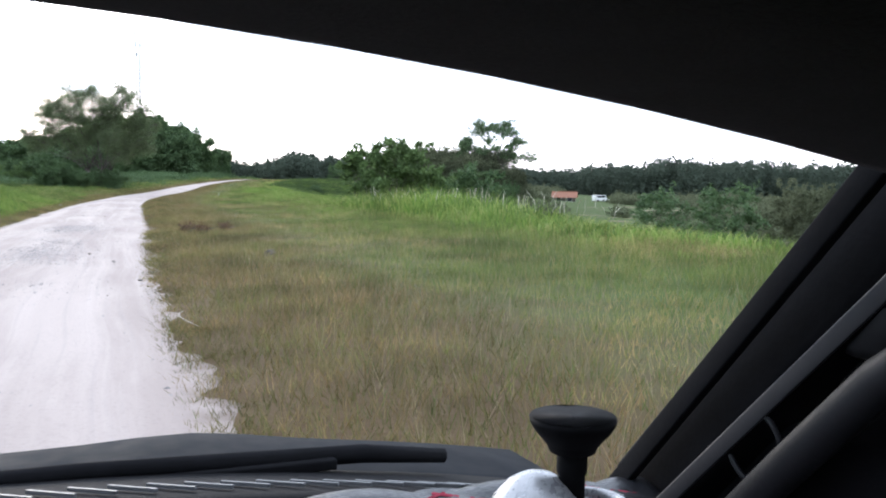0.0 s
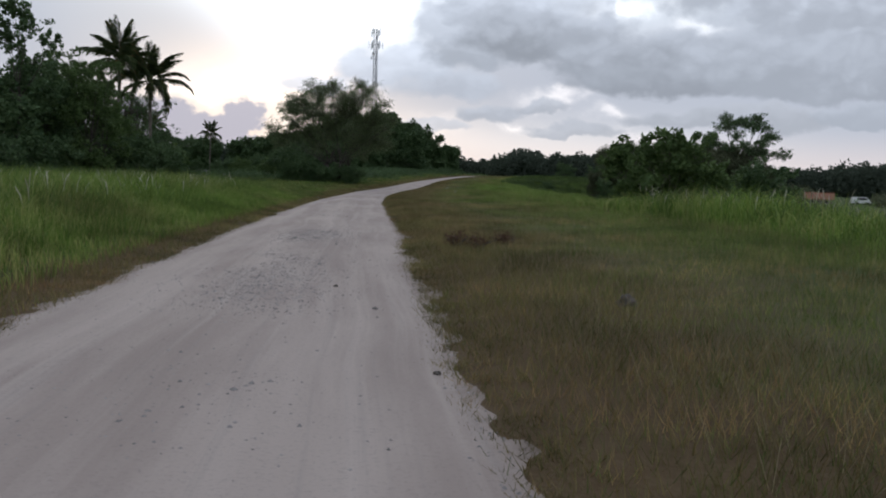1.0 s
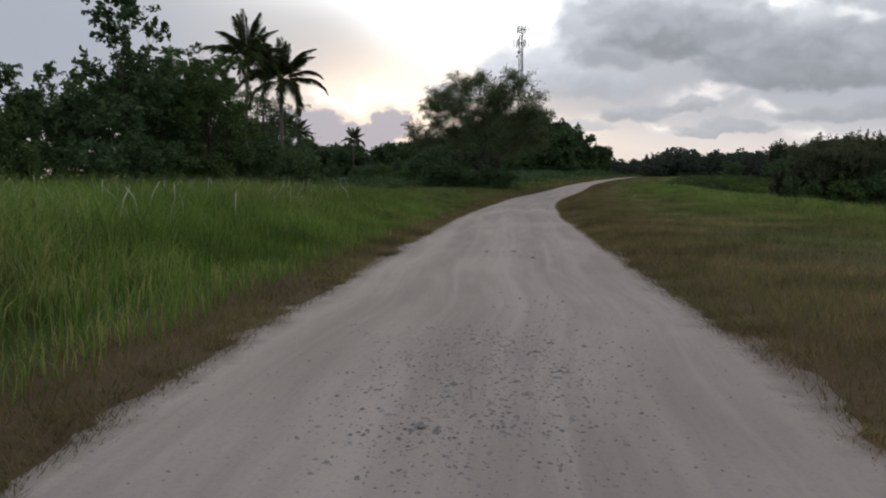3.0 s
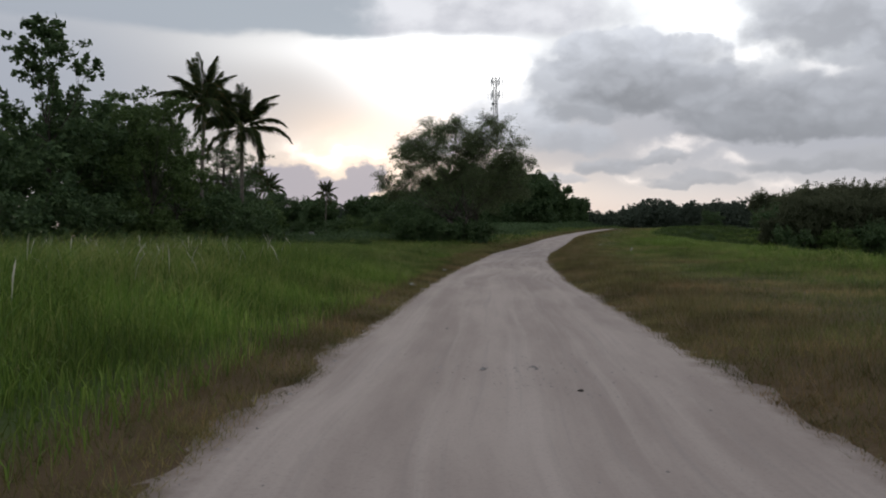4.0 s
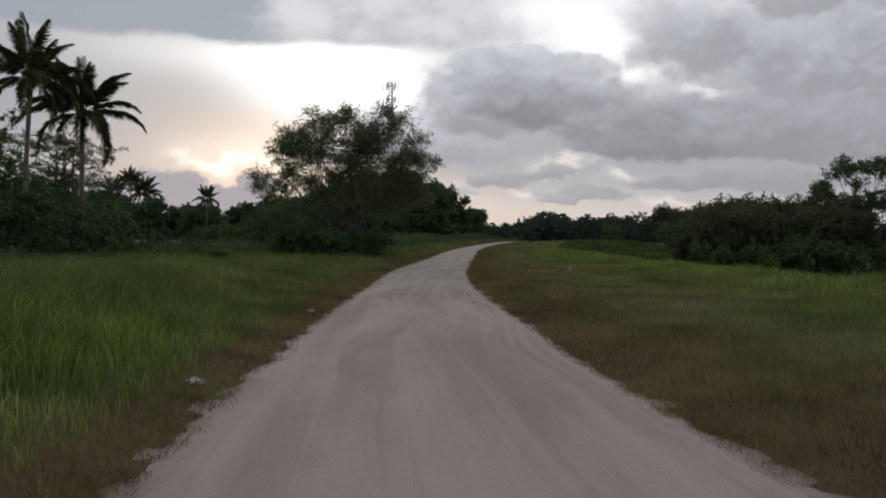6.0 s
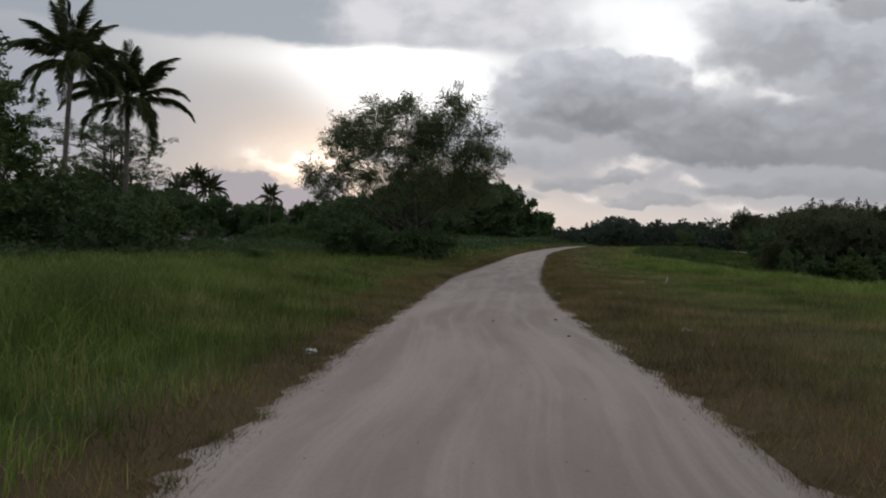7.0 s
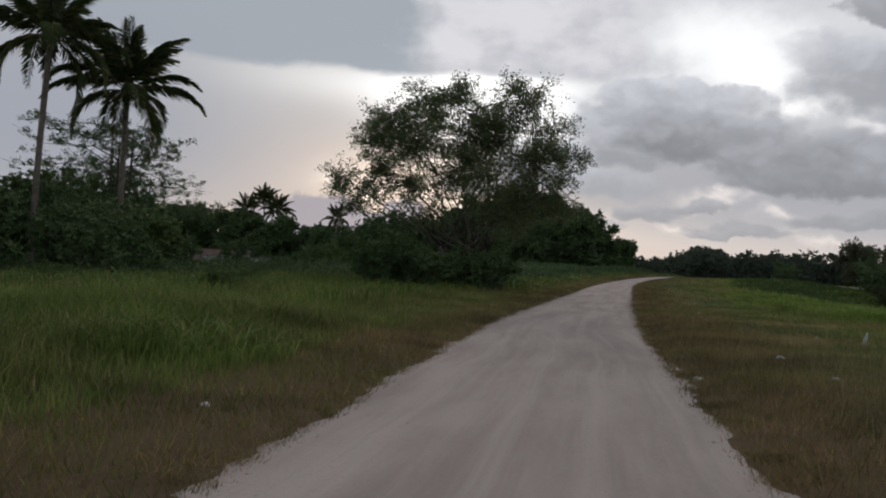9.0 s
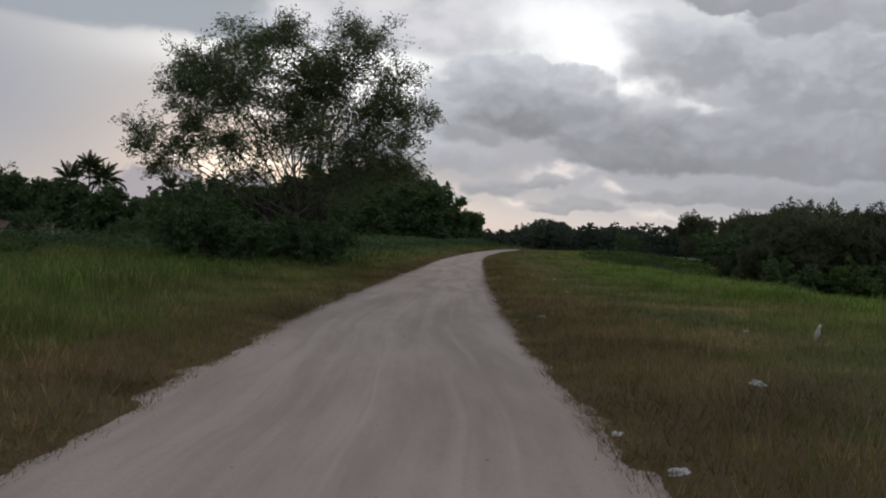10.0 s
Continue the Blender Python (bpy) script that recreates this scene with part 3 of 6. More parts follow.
def limbs(bm, base_r, height, blobs, seed, stems=1, fork=0.35, sides=7, twigs=4):
    """Trunk stems that divide towards the blobs of the crown."""
    g = random.Random(seed)
    roots = []
    for s in range(stems):
        a = 6.28 * s / stems + g.random()
        off = Vector((math.cos(a), math.sin(a), 0)) * (base_r * 1.2 if stems > 1 else 0)
        lean = off.normalized() * height * 0.10 if stems > 1 else Vector((g.uniform(-.05, .05), g.uniform(-.05, .05), 0)) * height
        top = off + lean + Vector((0, 0, height * fork * g.uniform(0.85, 1.15)))
        pts = [off - Vector((0, 0, 0.3)), off.lerp(top, 0.1), off.lerp(top, 0.5) + Vector((g.uniform(-.1, .1), g.uniform(-.1, .1), 0)), top]
        tube(bm, pts, [base_r * 1.45, base_r, base_r * 0.85, base_r * 0.72], sides + 2)
        roots.append((top, base_r * 0.7))
    for i, b in enumerate(blobs):
        top, r0 = roots[i % len(roots)]
        end = Vector(b[:3])
        midp = top.lerp(end, 0.5) + Vector((g.uniform(-.4, .4), g.uniform(-.4, .4), g.uniform(-0.5, 0.3))) * 0.6
        r1 = r0 * min(0.6, 0.28 + 0.12 * b[3])
        tube(bm, [top - Vector((0, 0, 0.15)), top.lerp(midp, 0.5) + Vector((g.uniform(-.2, .2), g.uniform(-.2, .2), 0)), midp, end], [r1, r1 * 0.8, r1 * 0.55, r1 * 0.2], sides)
        flat = b[4] if len(b) > 4 else 0.8
        for k in range(twigs):
            d = Vector((g.gauss(0, 1), g.gauss(0, 1), g.uniform(-0.2, 0.9) * min(1, flat * 1.4))).normalized() * b[3] * g.uniform(0.7, 1.05)
            st = midp.lerp(end, g.uniform(0.2, 0.9))
            tube(bm, [st, st.lerp(end + d, 0.5) + Vector((0, 0, 0.1)), end + d], [r1 * 0.35, r1 * 0.22, r1 * 0.08], 5)


def tree(name, x, y, height, blobs, leaf, mat, label, category="tree", trunk_r=0.16, density=420, stems=1, seed=1, fork=0.35, narrow=0.45, group="", twigs=4, inner=0.3, fluff=0.10, sprays=16, rise=0.25, drawn=False):
    z = float(ground_z(x, y))
    t = empty(name, pose(x, y, z), label, category, group)
    p, lines = blob_points(blobs, density, seed, inner, fluff, sprays, rise)
    bm = bmesh.new()
    limbs(bm, trunk_r, height, blobs, seed, stems, fork, 7, twigs)
    if drawn:
        for a, b, c in lines:
            tube(bm, [Vector(a), Vector(b), Vector(c)], [0.022, 0.014, 0.006], 3, False)
    part("trunk", bm, BARK, t, "brown trunk and limbs", True)
    p = p[p[:, 2] > 0.1]
    g = np.random.default_rng(seed + 5)
    v, f = leaf_cards(p, leaf * g.uniform(0.6, 1.4, len(p)), seed + 9, narrow=narrow)
    arrays("crown", v, f, mat, t)
    return t


def round_blobs(height, radius, seed, low=0.3, count=9):
    """Blobs of a full, uneven crown, with shoots standing out of it."""
    g = random.Random(seed)
    out = [(0, 0, height * 0.62, radius * 0.62, 0.9)]
    for i in range(count):
        a = 2.4 * i + g.uniform(-.5, .5)
        h = low + (0.95 - low) * ((i + 0.5) / count) + g.uniform(-.05, .05)
        reach = radius * math.sqrt(max(0.08, 1 - ((h - 0.5) / 0.62) ** 2)) * g.uniform(0.45, 0.9)
        r = radius * g.uniform(0.24, 0.44)
        out.append((math.cos(a) * reach, math.sin(a) * reach, min(height * h, height - r * 0.9), r, g.uniform(0.7, 0.95)))
    for i in range(count // 2):
        a, h = g.uniform(0, 6.28), g.uniform(0.55, 1.0)
        r = radius * g.uniform(0.12, 0.2)
        reach = radius * g.uniform(0.2, 1.0) * math.sqrt(max(0.1, 1 - (h - 0.4) ** 2))
        out.append((math.cos(a) * reach, math.sin(a) * reach, height * h * g.uniform(0.94, 1.03) - r * 0.5, r, 1.1))
    return out


def clone(src, x, y, s, turn, sz=None, label=""):
    z = float(ground_z(x, y))
    ob = copy_thing(src, Matrix.Translation((x, y, z)) @ Matrix.Rotation(radians(turn), 4, "Z") @ Matrix.Diagonal((s, s, sz or s, 1)))
    return tagged(ob, label)


# the broad spreading tree beside the road
BIG = [(-2.7, 0.6, 10.2, 1.7), (-4.4, -0.8, 9.3, 1.4), (-5.7, 0.4, 8.4, 1.4), (-7.1, -0.3, 6.1, 1.3, 0.8, 0.75), (-5.9, 0.9, 5.3, 1.1, 0.8, 0.8),
       (-0.5, -1.2, 10.4, 1.5, 0.8, 0.55), (2.2, 0.2, 11.2, 1.1, 0.8, 0.55), (3.5, -0.6, 10.3, 1.6, 0.8, 0.55), (4.7, 0.8, 8.9, 1.4, 0.8, 0.55), (6.0, 0.2, 7.4, 0.9, 0.8, 0.55), (5.5, -0.8, 6.3, 0.8, 0.8, 0.8),
       (1.2, 1.4, 8.9, 1.9), (-2.3, -1.5, 7.8, 2.0), (3.4, 1.0, 7.0, 1.9), (-0.4, 1.8, 6.9, 1.6, 0.8, 0.8), (1.6, -1.9, 5.6, 1.6, 0.8, 0.75),
       (3.9, 0.0, 4.9, 1.5, 0.8, 0.7), (-3.6, 1.4, 5.8, 1.5, 0.8, 0.8), (0.8, 2.4, 10.0, 1.2, 0.8, 0.8), (-4.8, 0.0, 7.0, 1.3, 0.8, 0.8), (-2.2, 0.5, 4.4, 1.4, 0.8, 0.45), (2.5, -0.5, 4.0, 1.5, 0.8, 0.6), (5.2, 0.3, 5.0, 1.2, 0.8, 0.8), (-6.6, 0.5, 4.6, 0.9, 0.8, 0.7),
       (0.2, 0.2, 8.7, 1.8, 0.8, 0.7), (-3.2, 0.3, 8.9, 1.5, 0.8, 0.7), (2.5, -0.7, 9.4, 1.5, 0.8, 0.45), (-5.2, 0.4, 6.0, 1.2, 0.8, 0.7), (0.6, -0.6, 7.3, 1.6, 0.8, 0.6), (-0.9, 0.4, 11.0, 1.0, 0.8, 0.75), (4.4, 0.2, 7.8, 1.3, 0.8, 0.8), (2.2, 0.5, 5.4, 1.5, 0.8, 0.6), (-1.2, -0.4, 5.9, 1.5, 0.8, 0.5)]
tree("spreading_tree", -21.4, 103.0, 11.0, BIG, 0.15, LEAF_OLIVE, "broad spreading olive-green tree with thin open crown", trunk_r=0.17, density=1750, stems=6, seed=11, fork=0.2, narrow=0.36, twigs=3, inner=0.35, fluff=0.13, sprays=34, rise=0.15, drawn=True)

# belt of trees on the left of the road
TALL = [(0, 0, 12.6, 1.2), (-1.3, 0.2, 11.6, 1.0), (1.2, -0.4, 11.2, 1.1), (2.6, 0.3, 10.4, 0.9), (-0.6, 0.6, 10.2, 1.1), (0.8, 0.2, 8.9, 1.2, 0.8, 0.7),
        (-2.0, -0.5, 8.0, 1.2, 0.8, 0.7), (1.6, 0.8, 7.0, 1.6), (-1.5, 0.4, 5.8, 1.7), (0.5, -0.8, 4.6, 1.8)]
tree("tall_tree", -38.0, 67.5, 13.0, TALL, 0.34, LEAF_DARK, "tall slender tree with large dark leaves in tufts", trunk_r=0.16, density=330, seed=21, fork=0.5, narrow=0.55)
belt_a = tree("belt_tree", -41.0, 73.5, 9.6, round_blobs(9.6, 3.9, 3, 0.15, 12), 0.36, LEAF_DARK, "dense dark green broadleaf tree in the roadside belt", density=430, seed=31, group="trees of the roadside belt")
belt_b = tree("belt_tree", -42.5, 80.0, 10.6, round_blobs(10.6, 3.6, 8, 0.15, 12), 0.32, LEAF, "leafy green broadleaf tree in the roadside belt", density=430, seed=32, group="trees of the roadside belt")
belt_c = tree("belt_tree", -42.6, 84.5, 11.2, round_blobs(12.6, 3.5, 15, 0.12, 13), 0.28, LEAF, "leafy green tree standing before the palms", density=480, seed=33, group="trees of the roadside belt")
for (x, y, s, a, src, lab) in ((-41.5, 61.5, 0.66, 40, belt_a, ""), (-45.5, 66.0, 0.66, 130, belt_b, ""), (-47.0, 74.0, 0.86, 80, belt_a, ""), (-39.0, 55.5, 0.85, 200, belt_b, ""),
                          (-44.0, 53.0, 1.0, 300, belt_c, ""), (-41.0, 47.5, 0.9, 20, belt_a, ""), (-46.5, 87.5, 0.9, 250, belt_a, ""), (-51.0, 80.0, 1.05, 170, belt_b, ""),
                          (-42.0, 40.0, 1.0, 110, belt_b, ""), (-52.0, 95.0, 0.75, 60, belt_a, ""), (-50.0, 60.0, 0.62, 10, belt_c, ""), (-37.0, 77.5, 0.86, 140, belt_c, ""), (-39.0, 83.5, 0.78, 235, belt_c, ""), (-50.0, 101.0, 0.60, 25, belt_b, ""), (-48.0, 107.5, 0.58, 210, belt_b, ""), (-54.0, 97.0, 0.62, 300, belt_a, ""), (-50.5, 113.0, 0.66, 75, belt_c, ""), (-46.5, 101.0, 0.55, 195, belt_c, ""), (-47.5, 105.5, 0.60, 285, belt_b, ""), (-49.0, 108.5, 0.52, 165, belt_b, ""), (-54.0, 109.0, 0.55, 255, belt_a, "")):
    clone(src, x, y, s, a)

# shrubs
shrub_a = tree("shrub", -36.0, 90.0, 3.4, round_blobs(3.4, 2.3, 5, 0.15, 10), 0.26, LEAF_DARK, "dark rounded shrub at the edge of the tall grass", "shrub", 0.06, 440, 3, 41, 0.15, group="shrubs")
shrub_b = tree("shrub", -47.0, 148.5, 3.0, round_blobs(3.0, 2.2, 9, 0.15, 10), 0.26, LEAF, "green rounded shrub in the tall grass", "shrub", 0.06, 440, 3, 42, 0.15, group="shrubs")
shrub_c = tree("shrub", -23.5, 109.0, 4.6, round_blobs(4.6, 3.0, 19, 0.12, 12), 0.32, LEAF_DARK, "dense dark shrub under the spreading tree", "shrub", 0.08, 330, 4, 43, 0.12, group="shrubs")
for (x, y, s, a, src) in ((-36.5, 62.5, 1.0, 30, shrub_a), (-37.0, 70.0, 1.1, 80, shrub_a), (-37.0, 76.5, 1.0, 150, shrub_b), (-36.5, 83.0, 1.15, 220, shrub_a), (-38.5, 95.5, 1.2, 20, shrub_a),
                          (-40.0, 101.0, 1.2, 300, shrub_b), (-42.0, 107.0, 0.8, 90, shrub_a), (-45.5, 112.5, 0.75, 160, shrub_a), (-37.5, 56.0, 1.1, 60, shrub_b), (-37.0, 49.5, 1.1, 280, shrub_a),
                          (-49.0, 118.0, 0.7, 190, shrub_b), (-44.5, 152.0, 1.05, 120, shrub_a), (-45.2, 121.5, 0.75, 200, shrub_a), (-50.5, 150.0, 0.95, 260, shrub_a), (-40.0, 140.0, 0.9, 330, shrub_b),
                          (-28.0, 110.0, 0.92, 70, shrub_c), (-28.5, 114.0, 1.05, 210, shrub_c), (-24.6, 118.0, 1.0, 280, shrub_c),
                          (-31.5, 124.0, 1.05, 100, shrub_c), (-28.0, 129.0, 1.1, 310, shrub_c), (-31.0, 141.0, 1.1, 50, shrub_c), (-34.0, 155.0, 1.15, 10, shrub_c),
                          (-36.8, 66.3, 1.0, 190, shrub_a), (-46.0, 99.0, 1.15, 40, shrub_c), (-45.0, 106.0, 1.2, 130, shrub_c), (-50.0, 103.5, 1.3, 240, shrub_c), (-53.5, 110.5, 1.3, 330, shrub_c), (-48.0, 94.0, 1.2, 85, shrub_c),
                          (-25.0, 100.6, 0.66, 15, shrub_c), (-22.6, 99.8, 0.5, 155, shrub_c), (-21.0, 101.4, 0.5, 75, shrub_c), (-19.6, 102.6, 0.46, 250, shrub_c), (-26.5, 104.5, 0.8, 120, shrub_c),
                          (18.0, 156.0, 1.4, 10, shrub_b), (17.0, 171.0, 1.4, 45, shrub_c), (24.0, 158.0, 1.35, 15, shrub_c), (27.0, 147.5, 1.1, 145, shrub_c), (22.5, 214.0, 1.3, 95, shrub_c), (21.0, 166.0, 1.4, 270, shrub_c), (13.5, 143.0, 1.2, 60, shrub_a), (19.0, 143.5, 1.3, 100, shrub_b), (31.5, 147.0, 1.2, 330, shrub_a),
                          (12.7, 250.0, 1.25, 40, shrub_a), (20.0, 170.0, 1.2, 30, shrub_a), (24.0, 146.0, 1.0, 110, shrub_c), (24.5, 203.0, 1.5, 110, shrub_b), (15.5, 152.0, 1.1, 200, shrub_c), (36.0, 146.0, 1.0, 260, shrub_c)):
    clone(src, x, y, s, a)

# small bushes scattered through the grass
_g = random.Random(17)
for side, count, la, lb, y0, y1, big in ((1, 9, 13.0, 26.0, 84.0, 160.0, 0.55), (-1, 6, 9.0, 19.0, 70.0, 112.0, 0.45)):
    for i in range(count):
        y, lat, s = _g.uniform(y0, y1), _g.uniform(la, lb), big * _g.uniform(0.5, 1.0)
        l, e = edges(np.array([y]))
        clone((shrub_a, shrub_b, shrub_b)[i % 3], float(e[0] + lat if side > 0 else l[0] - lat), y, s, _g.uniform(0, 360), s * _g.uniform(0.6, 0.85), "low green bush among the tall grass")

# bush and open tree on the right of the road
RB = [(-1.6, 0, 2.6, 0.9), (-0.7, 0.4, 3.0, 0.8), (0.4, -0.3, 3.0, 0.9), (1.4, 0.4, 2.7, 0.9), (-2.1, 0.2, 1.9, 0.8), (0, 0.2, 2.1, 1.2), (1.9, 0, 1.7, 1.0), (-1.0, -0.4, 1.5, 1.1), (0.8, 0.6, 1.2, 1.1), (2.7, 0.4, 1.6, 0.8)]
tree("broadleaf_bush", 5.0, 45.5, 3.6, RB, 0.22, LEAF, "broad-leaved green bush above the tall grass", "bush", 0.09, 900, 3, 51, 0.2, 0.6)
tree("broadleaf_bush", 10.5, 49.0, 3.9, round_blobs(3.9, 1.9, 4, 0.15, 9), 0.2, LEAF_DARK, "dark green bush in tall grass", "bush", 0.07, 800, 3, 52, 0.2, 0.5)
tree("broadleaf_bush", 16.5, 37.0, 4.0, round_blobs(4.0, 1.6, 6, 0.2, 8), 0.16, LEAF_DARK, "small dark bush at the grass edge", "bush", 0.05, 800, 3, 53, 0.2, 0.5)
tree("broadleaf_bush", 20.5, 39.0, 4.7, round_blobs(4.7, 2.1, 7, 0.2, 9), 0.18, LEAF_DARK, "dark bush on the falling bank", "bush", 0.05, 800, 3, 54, 0.2, 0.5)
tree("broadleaf_bush", 27.0, 43.0, 4.8, round_blobs(4.8, 2.6, 12, 0.2, 9), 0.2, LEAF_WOOD_HAZED, "bush in the low ground, leaves greyed for haze", "bush", 0.05, 700, 3, 58, 0.2, 0.5)
_g = random.Random(64)
OPEN = []
for i in range(36):
    a, h = i * 2.4, _g.uniform(0.0, 1.0)
    reach = 7.2 * math.sqrt(_g.uniform(0.05, 1.0)) * math.sqrt(1.02 - 0.75 * h * h)
    OPEN.append((math.cos(a) * reach, math.sin(a) * reach, 8.6 + 6.6 * h + _g.uniform(-0.3, 0.3), _g.uniform(1.1, 1.7), 0.6))
tree("umbrella_tree", 37.0, 161.0, 16.5, OPEN, 0.36, LEAF_DARK, "tall open tree with a thin rounded crown", trunk_r=0.2, density=200, seed=55, fork=0.35, twigs=3, inner=0.35, fluff=0.17, sprays=13, drawn=True)
wood_a = tree("wood_tree", 21.0, 162.0, 9.6, round_blobs(9.6, 4.8, 23, 0.12, 15), 0.34, LEAF_WOOD_HAZED, "broadleaf tree at the wood's edge, leaves greyed for haze", density=420, seed=56, group="trees of the low wood")
wood_b = tree("wood_tree", 28.5, 152.0, 8.8, round_blobs(8.8, 4.8, 27, 0.12, 15), 0.34, LEAF_WOOD_HAZED, "lower broadleaf tree at the wood's edge, leaves greyed for haze", density=420, seed=57, group="trees of the low wood")
for (x, y, s, a, src) in ((26.0, 190.0, 0.8, 40, wood_b), (26.0, 177.0, 0.9, 90, wood_a), (34.0, 160.0, 0.9, 200, wood_a), (38.5, 150.0, 0.72, 120, wood_b), (15.5, 145.5, 0.74, 300, wood_a), (19.5, 149.0, 0.80, 10, wood_b),
                          (24.0, 151.5, 0.74, 240, wood_b), (30.0, 186.0, 1.0, 30, wood_b), (40.0, 175.0, 0.9, 310, wood_a), (23.5, 198.0, 0.8, 220, wood_a), (17.5, 160.0, 0.66, 330, wood_a), (12.5, 149.0, 0.52, 75, wood_b), (17.0, 174.0, 0.60, 190, wood_b),
                          (25.0, 166.0, 0.85, 25, wood_b), (31.0, 168.0, 0.9, 75, wood_a), (33.0, 153.0, 0.76, 260, wood_a), (20.5, 186.0, 0.8, 145, wood_b), (22.0, 224.0, 0.8, 15, wood_a), (26.0, 212.0, 0.8, 65, wood_b), (29.0, 200.0, 0.85, 125, wood_a), (33.0, 212.0, 0.9, 185, wood_b)):
    clone(src, x, y, s, a, s * (1.18 if y > 140 else 1.0))

# high wood behind the spreading tree
high = tree("wood_tree", -40.0, 243.0, 18.0, round_blobs(18.0, 7.0, 61, 0.08, 16), 0.95, LEAF_DARK, "tall dark tree of the wood by the road", trunk_r=0.3, density=120, seed=61, group="trees of the high wood")
for (x, y, s, a, sz) in ((-48, 236, 1.0, 60, 0.98), (-33, 258, 0.95, 130, 0.92), (-28, 276, 0.8, 220, 0.78), (-23.5, 300, 0.68, 300, 0.66), (-56, 246, 0.95, 20, 0.85), (-65, 252, 0.9, 100, 0.72),
                         (-74, 262, 0.9, 180, 0.70), (-84, 270, 0.85, 250, 0.66), (-100, 280, 0.8, 320, 0.62), (-30, 236, 0.75, 80, 0.70), (-38, 222, 0.7, 150, 0.62), (-112, 292, 0.9, 40, 0.75),
                         (-140, 300, 1.0, 110, 0.95), (-152, 296, 1.0, 190, 1.05), (-122, 300, 0.85, 270, 0.72), (-118, 278, 1.0, 75, 0.85), (-104, 284, 0.9, 35, 0.75), (-131, 280, 1.05, 145, 0.92), (-147, 284, 1.1, 215, 1.0), (-95, 262, 0.75, 285, 0.6), (-62, 238, 0.8, 15, 0.66), (-72, 244, 0.8, 95, 0.62), (-165, 305, 1.0, 350, 1.0), (-180, 290, 1.1, 60, 1.1)):
    clone(high, x, y, s, a, sz)

# half-bare tree with tiers of level branches behind the palms
def tiered_tree(x, y, height, reach, seed):
    g = random.Random(seed)
    t = empty("half_bare_tree", pose(x, y, float(ground_z(x, y))), "half-bare tree with tiers of thin level branches", "tree")
    bm, tufts = bmesh.new(), []
    for s in range(4):
        a = 1.57 * s + 0.4
        foot, lean = Vector((math.cos(a), math.sin(a), 0)) * 0.55, Vector((math.cos(a), math.sin(a), 0)) * g.uniform(0.1, 0.5)
        tall = height * g.uniform(0.82, 1.0)
        stem = lambda k: foot + lean * k + Vector((0, 0, tall * k - 0.3))
        tube(bm, [stem(k) for k in (0, 0.3, 0.6, 0.85, 1)], [0.19, 0.15, 0.11, 0.07, 0.03], 7)
        for i in range(15):
            k = 0.34 + 0.62 * i / 14 + g.uniform(-.02, .02)
            b = g.uniform(0, 6.28)
            d = Vector((math.cos(b), math.sin(b), g.uniform(0.02, 0.3)))
            L = reach * g.uniform(0.45, 1.0) * (1.15 - 0.75 * max(0, k - 0.45))
            pts = [stem(k)]
            for q in range(1, 7):
                pts.append(stem(k) + d * L * q / 6 + Vector((g.uniform(-.22, .22), g.uniform(-.22, .22), 0.3 * math.sin(q * 0.9) + g.uniform(-.12, .12))))
            tube(bm, pts, [0.055, 0.046, 0.038, 0.03, 0.024, 0.017, 0.010], 5)
            for q in range(2, 7):
                for e in range(3):
                    w = Vector((g.gauss(0, 1), g.gauss(0, 1), g.uniform(-0.2, 0.45)))
                    w = (w.normalized() + d * 0.5) * g.uniform(0.4, 1.15)
                    tube(bm, [pts[q], pts[q] + w * 0.5 + Vector((0, 0, 0.06)), pts[q] + w], [0.016, 0.012, 0.006], 3)
                    if g.random() < 0.75:
                        tufts.append((*(pts[q] + w), 0.34, 0.5))
    part("trunk", bm, BARK, t, "brown stems and level branches", True)
    p, _ = blob_points(tufts, 330, seed, 0.3, 0.22, 7)
    v, f = leaf_cards(p, 0.16 * np.random.default_rng(seed).uniform(0.6, 1.4, len(p)), seed)
    arrays("crown", v, f, LEAF_DARK, t)


tiered_tree(-49.0, 111.0, 11.6, 7.2, 71)


# ---------------------------------------------------------------- palms


